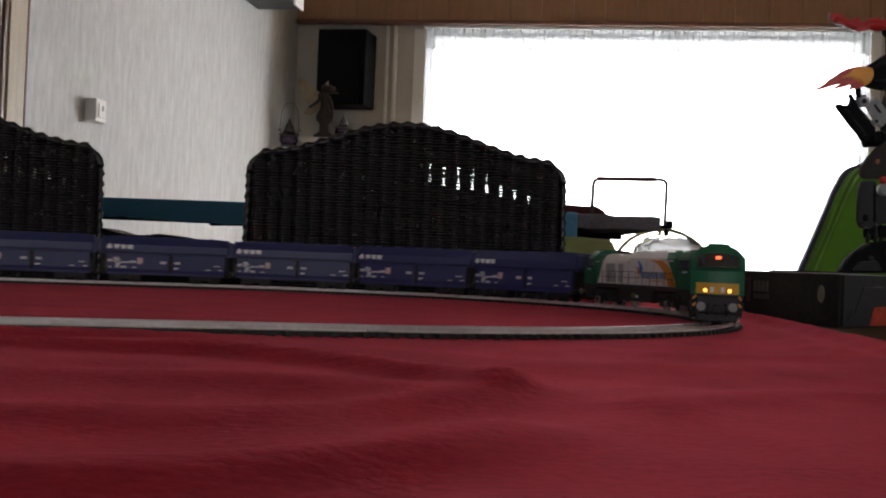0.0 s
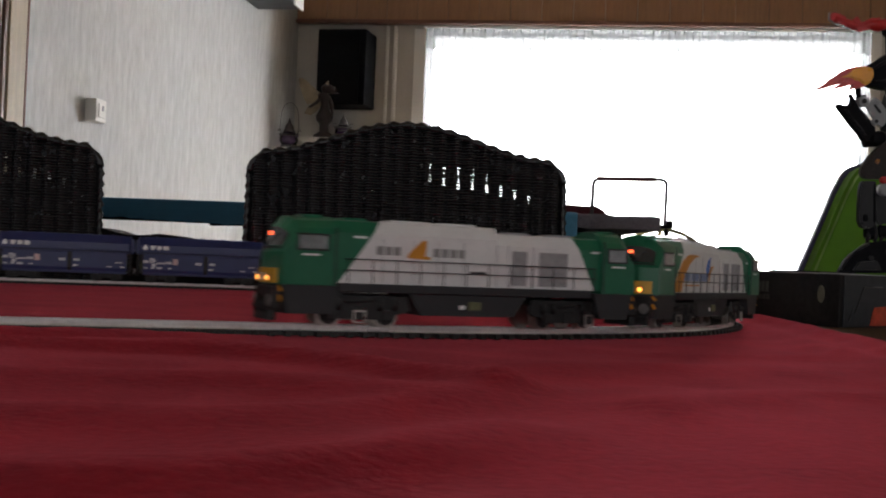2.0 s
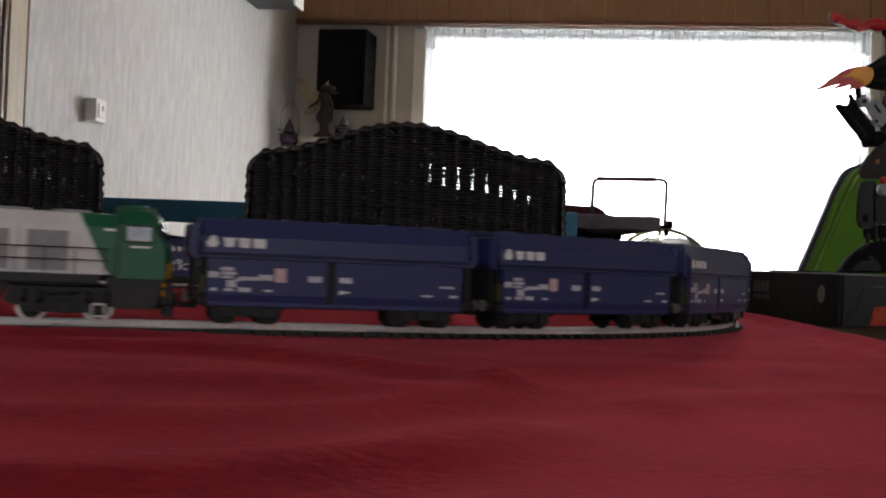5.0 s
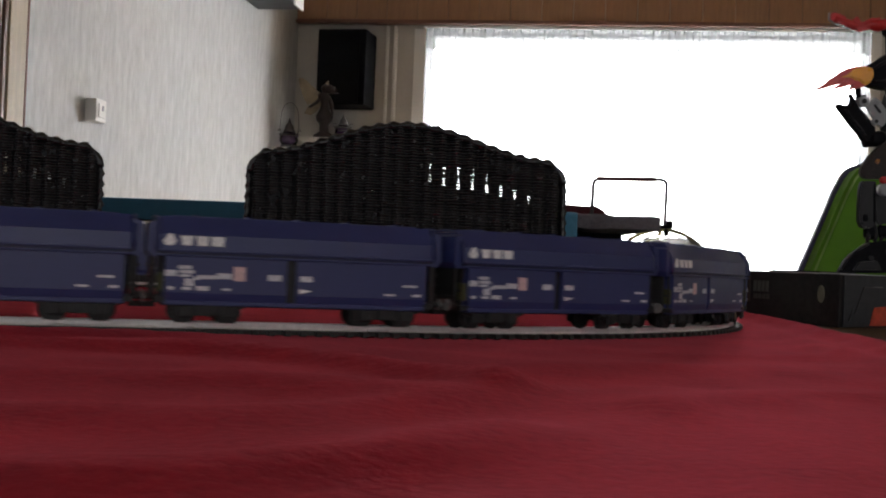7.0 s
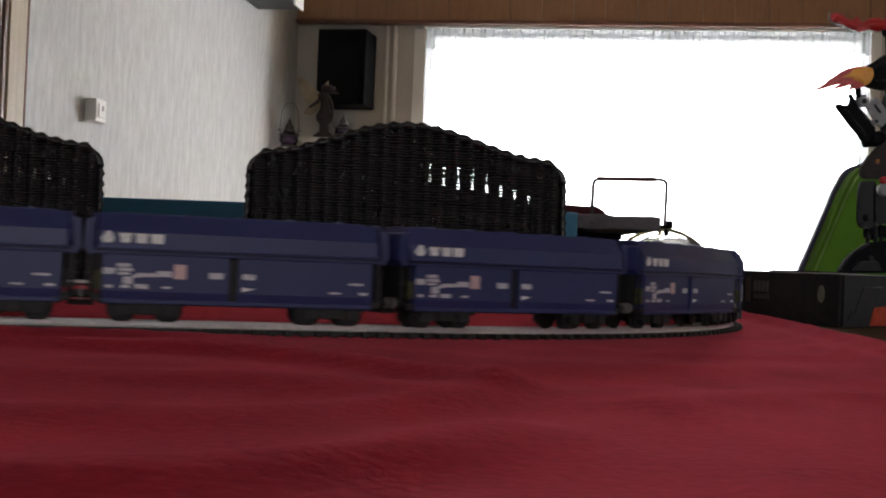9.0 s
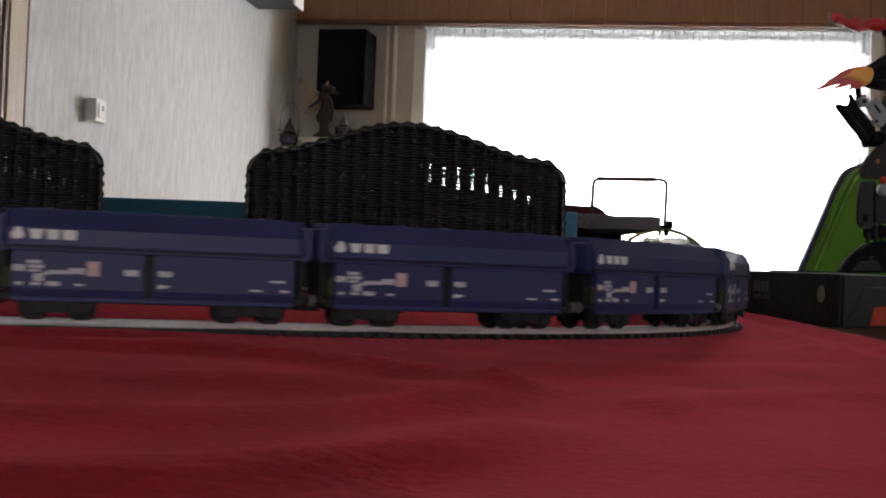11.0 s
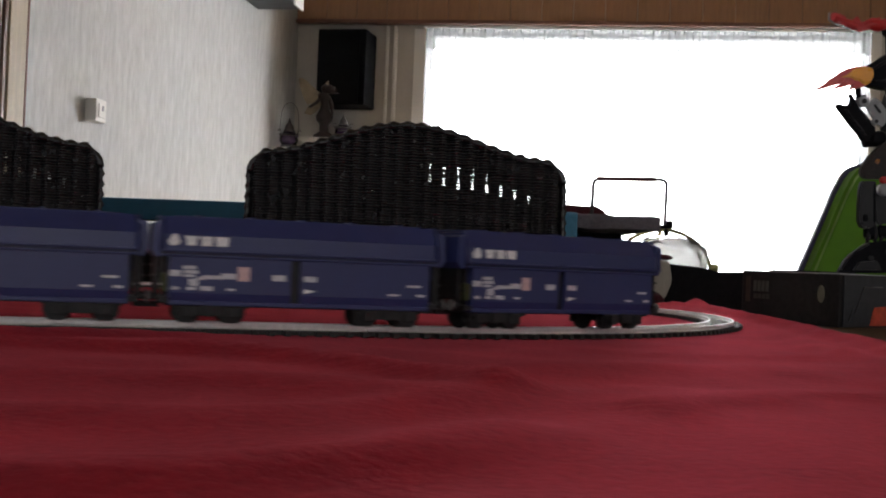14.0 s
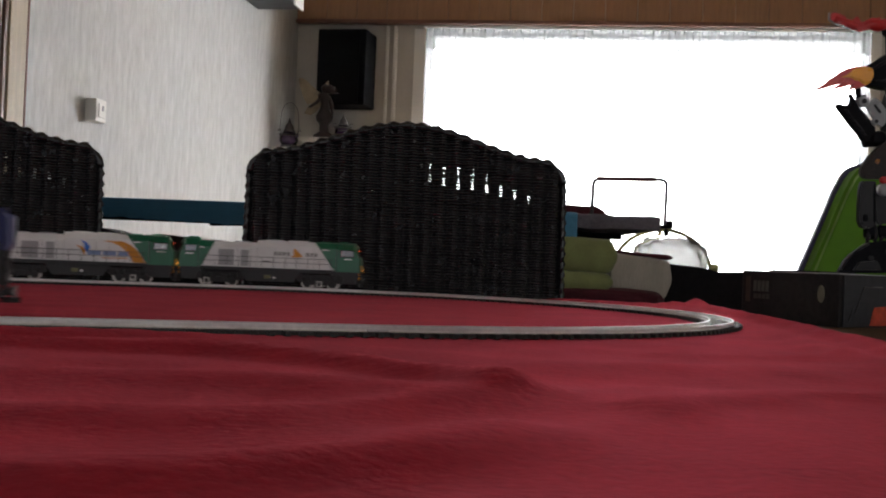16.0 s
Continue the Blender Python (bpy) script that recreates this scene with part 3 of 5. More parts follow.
def bogie(parent, x, axle, wheel_r, name_mat, plate):
    """Frame, side beams, springs, two wheelsets."""
    g = new("bogie")
    g.parent = parent
    g.matrix_basis = pose(x, 0, 0)
    bm = B()
    for s in (1, -1):
        prism(bm, [(-axle * 0.86, 0.0075), (-axle * 0.3, 0.0036), (axle * 0.3, 0.0036), (axle * 0.86, 0.0075), (axle * 0.8, 0.0098), (axle * 0.3, 0.0088), (-axle * 0.3, 0.0088), (-axle * 0.8, 0.0098)], lambda a, z, h: (a, s * (0.0112 + h), z), 0.0, 0.0022)
        for u in (-0.5, 0.5):
            box(bm, u * axle, s * 0.0142, wheel_r, 0.0058, 0.0020, 0.0052, 0.0006)
        box(bm, 0, s * 0.0142, 0.0064, 0.0075, 0.0020, 0.0060, 0.0006)
    box(bm, 0, 0, 0.0085, axle * 0.5, 0.0225, 0.0035, 0.0005)
    if plate:
        for s in (1, -1):
            prism(bm, [(-axle * 0.92, 0.0085), (-axle * 0.78, 0.0066), (-axle * 0.2, 0.0062), (axle * 0.2, 0.0062), (axle * 0.78, 0.0066), (axle * 0.92, 0.0085), (axle * 0.86, 0.0150), (-axle * 0.86, 0.0150)], lambda a, z, h: (a, s * (0.0120 + h), z), 0.0, 0.0018)
            for u in (-0.62, -0.36, 0.36, 0.62):
                tube(bm, [(u * axle, s * 0.0146, 0.0080), (u * axle, s * 0.0146, 0.0135)], 0.0014, 8)
            tube(bm, [(-axle * 0.2, s * 0.0150, 0.0128), (axle * 0.25, s * 0.0150, 0.0118)], 0.0007, 6)
    fr = part("bogie_frame", bm, name_mat, g)
    if plate:
        for s in (1, -1):
            bm = B()
            for q in ((0.0, 0.0077, 0.0062, 0.0009), (0.0, 0.0023, 0.0062, 0.0009), (0.0027, 0.005, 0.0009, 0.0062), (-0.0027, 0.005, 0.0009, 0.0062)):
                box(bm, plate * axle + q[0], s * 0.0150, q[1], q[2], 0.0010, q[3])
            part("step", bm, WHEELSTEEL, g, "small white foot step")
    for u in (-0.5, 0.5):
        for s in (1, -1):
            bm = B()
            tube(bm, [(u * axle, s * 0.0078, wheel_r), (u * axle, s * 0.0106, wheel_r)], wheel_r, 18, smooth=False)
            tube(bm, [(u * axle, s * 0.0070, wheel_r), (u * axle, s * 0.0080, wheel_r)], wheel_r + 0.0010, 18, smooth=False)
            wh = part("wheel", bm, WHEELSTEEL if plate else UNDER, g)
            bm = B()
            tube(bm, [(u * axle, s * 0.0104, wheel_r), (u * axle, s * 0.0110, wheel_r)], wheel_r * (0.86 if plate else 0.8), 16, smooth=False)
            part("wheel_disc", bm, UNDER, wh)
    return g


def buffers(parent, x, z=0.0118):
    for s in (1, -1):
        for y in (0.0100, -0.0100):
            bm = B()
            tube(bm, [(s * x, y, z), (s * (x + 0.005), y, z)], 0.0016, 10)
            bf = part("buffer", bm, UNDER, parent)
            bm = B()
            tube(bm, [(s * (x + 0.005), y, z), (s * (x + 0.0058), y, z)], 0.0029, 12, smooth=False)
            part("buffer_head", bm, mat("buffer_face", (0.20, 0.19, 0.19), 0.4, 0.3, bump=0), bf, "worn pale buffer head")


def upper_w(z):
    return 0.0165 - 0.0003 * (z - 0.033) / 0.0078 if z < 0.0408 else 0.0162 - 0.0057 * (z - 0.0408) / 0.0088


def lower_w(z):
    return 0.0158


POST = 0.0040    # the dark upright stands forward of the middle


def hopper_wagon(m):
    t = thing("hopper_wagon", m, "dark blue model hopper wagon with white lettering marks", "model wagon", "wagons of the train")
    # upper hopper, with ends that lean in
    bm = B()
    sec = [(0.0165, 0.0330), (0.0162, 0.0405), (0.0105, 0.0487)]
    prof = sec + [(-y, z) for y, z in sec[::-1]]
    rings = []
    for x, kz, ky in ((-0.0655, 0.0, 1.0), (-0.0640, 1.0, 1.0), (0.0640, 1.0, 1.0), (0.0655, 0.0, 1.0)):
        rings.append([bm.verts.new((x, y * (1.0 if kz else 0.94), z if kz else 0.033 + (z - 0.033) * 0.93)) for y, z in prof])
    for A, C in zip(rings, rings[1:]):
        for k in range(6):
            bm.faces.new((A[k], A[(k + 1) % 6], C[(k + 1) % 6], C[k]))
    bm.faces.new(rings[0])
    bm.faces.new(rings[-1])
    bmesh.ops.recalc_face_normals(bm, faces=bm.faces)
    part("hopper", bm, WAGONBLUE, t)
    bm = B()
    box(bm, 0, 0, 0.0489, 0.118, 0.012, 0.0010, 0.0003)
    for i in range(5):
        box(bm, -0.048 + 0.024 * i, 0, 0.0495, 0.002, 0.013, 0.0010)
    part("roof_walk", bm, WAGONBLUE, t)
    # ridge band
    for z, h, w in ((0.0331, 0.0010, 0.0345), (0.0309, 0.0010, 0.0338)):
        part("band", box(B(), 0, 0, z, 0.1315, w, h, 0.0003), WAGONBLUE, t)
    part("groove", box(B(), 0, 0, 0.0320, 0.1290, 0.0322, 0.0014), WAGONDARK, t)
    # lower body with chutes
    bm = B()
    for x0, x1 in ((-0.0620, POST - 0.0022), (POST + 0.0022, 0.0620)):
        prism(bm, [(0.0158, 0.0304), (0.0158, 0.0140), (0.0148, 0.0095), (-0.0148, 0.0095), (-0.0158, 0.0140), (-0.0158, 0.0304)], lambda y, z, h: (h, y, z), x0, x1)
    part("side_panel", bm, WAGONBLUE, t)
    part("centre_post", box(B(), POST, 0, 0.0205, 0.0060, 0.0270, 0.0205), UNDER, t)
    part("sill", box(B(), 0, 0, 0.0094, 0.1240, 0.0308, 0.0020, 0.0003), WAGONBLUE, t)
    part("underframe", box(B(), 0, 0, 0.0098, 0.1260, 0.0200, 0.0040, 0.0004), UNDER, t)
    for s in (1, -1):
        bm = B()
        box(bm, s * 0.0640, 0, 0.0105, 0.0050, 0.0310, 0.0026, 0.0003)
        box(bm, s * 0.0625, 0, 0.0215, 0.0012, 0.0200, 0.0200)
        for y in (0.0138, -0.0138):
            box(bm, s * 0.0648, y, 0.0220, 0.0010, 0.0010, 0.0220)
        box(bm, s * 0.0655, 0, 0.0190, 0.0008, 0.0270, 0.0010)
        part("end_platform", bm, UNDER, t)
        part("brake_box", box(B(), s * 0.0638, 0.0125 * s, 0.0185, 0.0028, 0.0050, 0.0085, 0.0004), mat("olive_box", (0.045, 0.05, 0.016), 0.6, bump=0), t, "olive brake box")
        part("ladder", box(B(), s * 0.0648, -0.0100 * s, 0.0350, 0.0010, 0.0045, 0.0240), WAGONDARK, t)
        part("brake_hose", box(B(), s * 0.0672, 0.0040, 0.0135, 0.0016, 0.0060, 0.0022, 0.0004), mat("hose_red", (0.10, 0.012, 0.010), 0.5, bump=0), t, "red hose coupling")
        bm = B()
        prism(bm, [(0.0655, 0.0468), (0.0696, 0.0455), (0.0702, 0.0330), (0.0680, 0.0300), (0.0655, 0.0300)], lambda a, z, h: (s * a, h, z), -0.0142, 0.0142)
        part("end_hood", bm, WAGONBLUE, t)
        bm = B()
        box(bm, s * 0.0668, 0, 0.0215, 0.0020, 0.0230, 0.0175, 0.0003)
        for z in (0.016, 0.021, 0.026):
            box(bm, s * 0.0682, 0, z, 0.0010, 0.0250, 0.0009)
        part("end_gear", bm, UNDER, t)
        arc = [(s * 0.0660, y, z) for y, z in ((-0.0165, 0.033), (-0.0163, 0.0408), (-0.0108, 0.0484), (0, 0.0488), (0.0108, 0.0484), (0.0163, 0.0408), (0.0165, 0.033))]
        part("end_rim", tube(B(), arc, 0.0006, 6), WAGONBLUE, t)
        bm = B()
        box(bm, s * 0.0690, 0, 0.0080, 0.0085, 0.0035, 0.0026, 0.0004)
        part("coupling", bm, UNDER, t)
        bm = B()
        side_plate(bm, [(0.0622, 0.0354), (0.0588, 0.0354), (0.0574, 0.0372), (0.0591, 0.0406), (0.0608, 0.0406), (0.0632, 0.0372)], s, upper_w)
        part("emblem", bm, DECAL, t)
        for a0, a1 in ((0.0556, 0.0496), (0.0484, 0.0430), (0.0418, 0.0358)):
            bm = B()
            k = 0.0006 if a0 > 0.05 else 0.0002
            side_plate(bm, [(a0 - 2 * k, 0.0356), (a1 + 2 * k, 0.0356), (a1, 0.0399), (a0, 0.0399)], s, upper_w)
            part("logo_block", bm, DECAL, t)
        bm = B()
        for a, z, w, h in ((0.0592, 0.0228, 0.0052, 0.0028), (0.0530, 0.0256, 0.0060, 0.0016), (0.0522, 0.0236, 0.0066, 0.0016), (0.0528, 0.0218, 0.0050, 0.0012), (0.0425, 0.0214, 0.0094, 0.0017), (0.0352, 0.0221, 0.0066, 0.0026), (0.0475, 0.0208, 0.0030, 0.0014), (0.0510, 0.0188, 0.0042, 0.0034),
                           (0.0078 + s * POST, 0.0220, 0.0064, 0.0028), (s * POST - 0.0070, 0.0220, 0.0060, 0.0026), (0.0590, 0.0160, 0.0030, 0.0014), (0.0520, 0.0160, 0.0040, 0.0013), (0.0450, 0.0162, 0.0058, 0.0020), (0.0340, 0.0160, 0.0040, 0.0010), (-0.0540, 0.0202, 0.0070, 0.0011), (-0.0575, 0.0158, 0.0044, 0.0012), (-0.0440, 0.0158, 0.0056, 0.0009)):
            side_plate(bm, rect(a + w / 2, a - w / 2, z - h / 2, z + h / 2), s, lower_w)
        tagged(part("lettering", bm, DECALDIM, t, "small white lettering bars"), kind="stuff")
        bm = B()
        side_plate(bm, [(s * POST - 0.0040, 0.0150), (s * POST - 0.0040, 0.0172), (s * POST - 0.0100, 0.0165)], s, lower_w)
        part("arrow_mark", bm, DECAL, t)
        bm = B()
        side_plate(bm, rect(0.0310, 0.0256, 0.0200, 0.0266), s, lower_w)
        part("hazard_label", bm, DECALRED, t, "pale red label")
    buffers(t, 0.0655)
    for s in (1, -1):
        bogie(t, s * 0.0425, 0.0205, 0.0054, UNDER, 0)
    return t


LOCO_HOOD = 0.0146


def hood_w(z):
    return LOCO_HOOD if z < 0.043 else LOCO_HOOD - 0.0035 * (z - 0.043) / 0.0065


def locomotive(m, swoosh):
    label = "green and grey-white model diesel locomotive with an orange swoosh" if swoosh else "green and grey-white model diesel locomotive with lit headlights"
    t = thing("diesel_locomotive", m, label, "model locomotive", "locomotives of the train")
    part("frame", box(B(), 0, 0, 0.0188, 0.1420, 0.0345, 0.0042, 0.0005), UNDERGREY, t)
    # engine hood in three lengths: green, white, green; the rear half is lower
    cut_f = lambda z: 0.0700 - 0.0200 * (z - 0.0209) / 0.028
    cut_r = lambda z: -0.0745 + 0.0135 * (z - 0.0209) / 0.028
    def hood(x_of0, x_of1, top, name, mm):
        bm = B()
        prof = [(LOCO_HOOD, 0.0209), (LOCO_HOOD, top - 0.0062), (LOCO_HOOD - 0.0032, top - 0.0006), (LOCO_HOOD - 0.0060, top)]
        prof = prof + [(-y, z) for y, z in prof[::-1]]
        A = [bm.verts.new((x_of0(z), y, z)) for y, z in prof]
        C = [bm.verts.new((x_of1(z), y, z)) for y, z in prof]
        for k in range(8):
            bm.faces.new((A[k], A[(k + 1) % 8], C[(k + 1) % 8], C[k]))
        bm.faces.new(A)
        bm.faces.new(C)
        bmesh.ops.recalc_face_normals(bm, faces=bm.faces)
        part(name, bm, mm, t)
    hood(cut_f, lambda z: 0.0720, 0.0512, "front_hood", GREEN)
    hood(lambda z: -0.0150, cut_f, 0.0512, "engine_hood", LOCOWHITE)
    hood(cut_r, lambda z: -0.0150, 0.0484, "engine_hood", LOCOWHITE)
    hood(lambda z: -0.0790, cut_r, 0.0484, "rear_hood", GREEN)
    for x, w in ((0.060, 0.012), (0.030, 0.022), (0.004, 0.020)):
        part("roof_vent", box(B(), x, 0, 0.0514, w, 0.0150, 0.0018, 0.0006), GREEN if x > 0.05 else LOCOWHITE, t)
    for x in (-0.032, -0.058):
        part("roof_fan", tube(B(), [(x, 0, 0.0478), (x, 0, 0.0495)], 0.0085, 20, smooth=False), GRILLE, t)
    # seams between hood doors, grilles
    for s in (1, -1):
        for x in (0.0475, 0.031, 0.018, 0.004, -0.0150, -0.0215, -0.0365):
            bm = B()
            prism(bm, rect(x - 0.0002, x + 0.0002, 0.0215, 0.0425), lambda a, z, h: (a, s * (hood_w(z) + h), z), 0.0, 0.00012)
            part("door_seam", bm, GRILLE, t)
        for x0, x1 in ((-0.0240, -0.0325), (-0.0400, -0.0570)):
            g = B()
            prism(g, rect(x1, x0, 0.0222, 0.0398), lambda a, z, h: (a, s * (hood_w(z) + h), z), 0.0, 0.0004)
            gp = part("grille", g, GRILLE, t)
            n = int((x0 - x1) / 0.0014)
            bm = B()
            for i in range(n):
                box(bm, x1 + (i + 0.5) * (x0 - x1) / n, s * (LOCO_HOOD + 0.0006), 0.031, 0.0005, 0.0005, 0.0170)
            part("louvre", bm, GRILLE, gp)
        # walkway rails
        bm = B()
        for z in (0.0325, 0.0272):
            tube(bm, [(0.0680, s * 0.0170, z), (-0.0740, s * 0.0170, z)], 0.00028, 5)
        part("handrail", bm, UNDERGREY, t)
        for i in range(12):
            x = 0.0660 - 0.0126 * i
            part("rail_post", tube(B(), [(x, s * 0.0170, 0.0209), (x, s * 0.0170, 0.0327)], 0.00028, 5), UNDERGREY, t)
        # livery on the hood
        def plate(pts, nm, mm, lab=""):
            bm = B()
            prism(bm, pts, lambda a, z, h: (a, s * (hood_w(z) + 0.00008 + h), z), 0.0, 0.00025)
            part(nm, bm, mm, t, lab)
        if swoosh:
            plate([(0.0695, 0.0211), (0.0560, 0.0211), (0.0535, 0.0265), (0.0490, 0.0325), (0.0420, 0.0380), (0.0330, 0.0420), (0.0245, 0.0428), (0.0340, 0.0440), (0.0450, 0.0432), (0.0540, 0.0395), (0.0610, 0.0330)], "swoosh", ORANGE, "orange swoosh")
            plate([(0.0080, 0.0300), (0.0120, 0.0350), (0.0090, 0.0400), (0.0015, 0.0438), (0.0025, 0.0425), (0.0055, 0.0390), (0.0058, 0.0345)], "blue_arrow", LOGOBLUE, "bright blue arrow")
            plate([(0.0060, 0.0265), (0.0068, 0.0330), (0.0030, 0.0365), (-0.0035, 0.0378), (0.0015, 0.0345), (0.0040, 0.0310)], "orange_arrow", ORANGE, "orange arrow")
            for a0, a1 in ((0.0510, 0.0405), (0.0385, 0.0250), (0.0230, 0.0090)):
                plate(rect(a1, a0, 0.0278, 0.0322), "lettering", LOGOPALE, "pale blue lettering bar")
            plate(rect(0.0240, 0.0500, 0.0248, 0.0256), "underline", ORANGE)
        else:
            plate([(0.0345, 0.0340), (0.0225, 0.0335), (0.0225, 0.0350), (0.0250, 0.0352), (0.0245, 0.0428), (0.0270, 0.0428), (0.0345, 0.0356)], "sail_emblem", ORANGE, "orange sail-shaped emblem")
            for a0, a1 in ((0.0510, 0.0475), (0.0465, 0.0430), (0.0420, 0.0385), (0.0208, 0.0172), (0.0162, 0.0126), (0.0116, 0.0080), (0.0070, 0.0034)):
                plate(rect(a1, a0, 0.0350, 0.0392), "lettering", LOGOGREY, "pale grey lettering bar")
            plate(rect(-0.0090, 0.0000, 0.0272, 0.0286), "number_bar", UNDERGREY)
        plate(rect(0.0560, 0.0630, 0.0425, 0.0436), "lettering", DECAL)
        plate(rect(-0.0770, -0.0720, 0.0405, 0.0416), "lettering", DECAL)
    # fuel tank and gear between the bogies
    bm = B()
    prism(bm, [(0.0330, 0.0167), (0.0260, 0.0060), (-0.0260, 0.0060), (-0.0330, 0.0167)], lambda a, z, h: (a, h, z), -0.0150, 0.0150)
    part("fuel_tank", bm, UNDERGREY, t)
    for s in (1, -1):
        bm = B()
        box(bm, 0.004, s * 0.0152, 0.0105, 0.0030, 0.0006, 0.0020)
        part("tank_label", bm, DECAL, t)
        bm = B()
        box(bm, -0.003, s * 0.0153, 0.0112, 0.0070, 0.0008, 0.0042, 0.0003)
        part("tank_plate", bm, mat("tank_olive", (0.13, 0.13, 0.06), 0.6, var=0.4, scale=400, bump=0), t)
    # cabs, with a bowed front
    for s, x0, x1 in ((1, 0.0715, 0.0980), (-1, 0.0775, 0.0984)):
        BOW = 0.0046
        ys = [-0.0168, -0.0150, -0.0110, -0.0060, 0.0, 0.0060, 0.0110, 0.0150, 0.0168]
        face = lambda y: x1 + BOW * (1 - (abs(y) / 0.0168) ** 2.0)

        def across(pts_of, stations, smooth=False):
            """A form whose outline (x, z) is drawn across the vehicle, following the bow."""
            bm = B()
            rings = [[bm.verts.new((s * x, y, z)) for x, z in pts_of(y)] for y in stations]
            for A, C in zip(rings, rings[1:]):
                for k in range(len(A)):
                    bm.faces.new((A[k], A[(k + 1) % len(A)], C[(k + 1) % len(A)], C[k]))
            bm.faces.new(rings[0])
            bm.faces.new(rings[-1])
            bmesh.ops.recalc_face_normals(bm, faces=bm.faces)
            return bm

        def slope(y):
            return 0.0085 * (abs(y) / 0.0168) ** 3.2

        def shell(y):
            e, drop = face(y), slope(y)
            return [(x0, 0.0195), (e, 0.0195), (e, 0.0345), (e - 0.0014, 0.0365), (e - 0.0050, 0.0475 - drop * 0.75), (e - 0.0085, 0.0520 - drop), (x0, 0.0524 - drop)]
        cab = part("cab", across(shell, ys), GREEN, t)
        part("roof_dome", box(B(), s * (x0 + x1 - 0.006) / 2, 0, 0.0522, 0.010, 0.014, 0.0014, 0.0005), GREEN, cab)
        part("skirt", across(lambda y: [(x0 + 0.0005, 0.0060), (face(y) - 0.0040, 0.0060), (face(y) - 0.0006, 0.0194), (x0 - 0.0040, 0.0194)], [y * 0.94 for y in ys]), UNDERGREY, cab, "dark grey lower skirt")
        part("windscreen", across(lambda y: [(face(y) - 0.0020, 0.0372), (face(y) - 0.0048, 0.0462 - 0.75 * slope(y)), (face(y) - 0.0042, 0.0464 - 0.75 * slope(y)), (face(y) - 0.0012, 0.0374)], [y * 0.80 for y in ys]), GLASSDARK, cab)
        part("windscreen_rim", across(lambda y: [(face(y) - 0.0014, 0.0360), (face(y) - 0.0018, 0.0369), (face(y) - 0.0010, 0.0370), (face(y) - 0.0004, 0.0361)], [y * 0.84 for y in ys]), UNDERGREY, cab)
        for y in (1, -1):
            wx = s * ((x0 + x1) / 2 - 0.0008)
            part("side_window", box(B(), wx, y * 0.01685, 0.0397, (x1 - x0) * 0.52, 0.0005, 0.0066, 0.0002), SIDEPANE, cab)
            fr = B()
            for zz in (0.0360, 0.0434):
                box(fr, wx, y * 0.0170, zz, (x1 - x0) * 0.60, 0.0006, 0.0007)
            for dx in (-0.29, 0.29):
                box(fr, wx + dx * (x1 - x0), y * 0.0170, 0.0397, 0.0007, 0.0006, 0.0078)
            part("window_frame", fr, UNDERGREY, cab)
            part("number_bar", box(B(), s * ((x0 + x1) / 2), y * 0.01688, 0.0338, 0.0085, 0.0003, 0.0009), DECAL, cab)
            part("door_seam", box(B(), s * (x0 + 0.0010), y * 0.01686, 0.0335, 0.0007, 0.0004, 0.0270), UNDERGREY, cab)
        part("nose_band", across(lambda y: [(face(y) + 0.0001, 0.0200), (face(y) + 0.0006, 0.0200), (face(y) + 0.0006, 0.0270), (face(y) + 0.0001, 0.0270)], [y * 0.80 for y in ys]), YELLOW, cab, "yellow band below the windscreen")
        for y in (0.0034, -0.0034):
            part("nose_mark", box(B(), s * (face(y) + 0.0008), y, 0.0228, 0.0004, 0.0020, 0.0034), DECAL, cab)
        for y in (0.0076, -0.0076):
            e = face(y)
            lp = part("headlight_rim", tube(B(), [(s * (e + 0.0004), y, 0.0222), (s * (e + 0.0013), y, 0.0222)], 0.0018, 14), UNDERGREY, cab)
            part("headlight", tube(B(), [(s * (e + 0.0008), y, 0.0222), (s * (e + 0.0016), y, 0.0222)], 0.0013, 12), LAMPON if s > 0 else GLASSDARK, lp, "lit amber headlight" if s > 0 else "")
        part("top_light", box(B(), s * (face(0) - 0.0034), 0, 0.0432, 0.0010, 0.0032, 0.0018, 0.0002), LAMPRED if s > 0 else GLASSDARK, cab, "lit red top light" if s > 0 else "")
        for y in (1, -1):
            for i in range(2):
                part("warning_stripe", box(B(), s * (face(0.0140) - 0.0010), y * 0.0142, 0.0176 - 0.0046 * i, 0.0012, 0.0013, 0.0030, 0, pose(0, 0, 0, y * 40, 0, 0)), ORANGE, cab)
        bm = B()
        box(bm, s * (x1 + 0.002), 0, 0.0130, 0.0050, 0.0260, 0.0110, 0.0008)
        box(bm, s * (x1 + 0.0030), 0, 0.0050, 0.0040, 0.0250, 0.0050, 0.0008)
        box(bm, s * (x1 + 0.0058), 0, 0.0105, 0.0040, 0.0045, 0.0050, 0.0008)
        for y in (-0.005, 0.005):
            tube(bm, [(s * (x1 + 0.005), y, 0.0140), (s * (x1 + 0.0070), y * 1.1, 0.0090), (s * (x1 + 0.005), y * 1.2, 0.0060)], 0.0006, 6)
        part("buffer_beam", bm, UNDER, cab)
        part("wiper", tube(B(), [(s * (face(0.003) - 0.0010), 0.003, 0.0378), (s * (face(0.008) - 0.0030), 0.008, 0.0435)], 0.00025, 5), UNDER, cab)
    buffers(t, 0.0972)
    for s in (1, -1):
        bogie(t, s * 0.0568, 0.0281, 0.0058, UNDER, -0.5 if s < 0 else 0.0001)
    return t


# ---- the train ----
SPACE_L, SPACE_W, FIRST_GAP = 0.2062, 0.1415, 0.0060


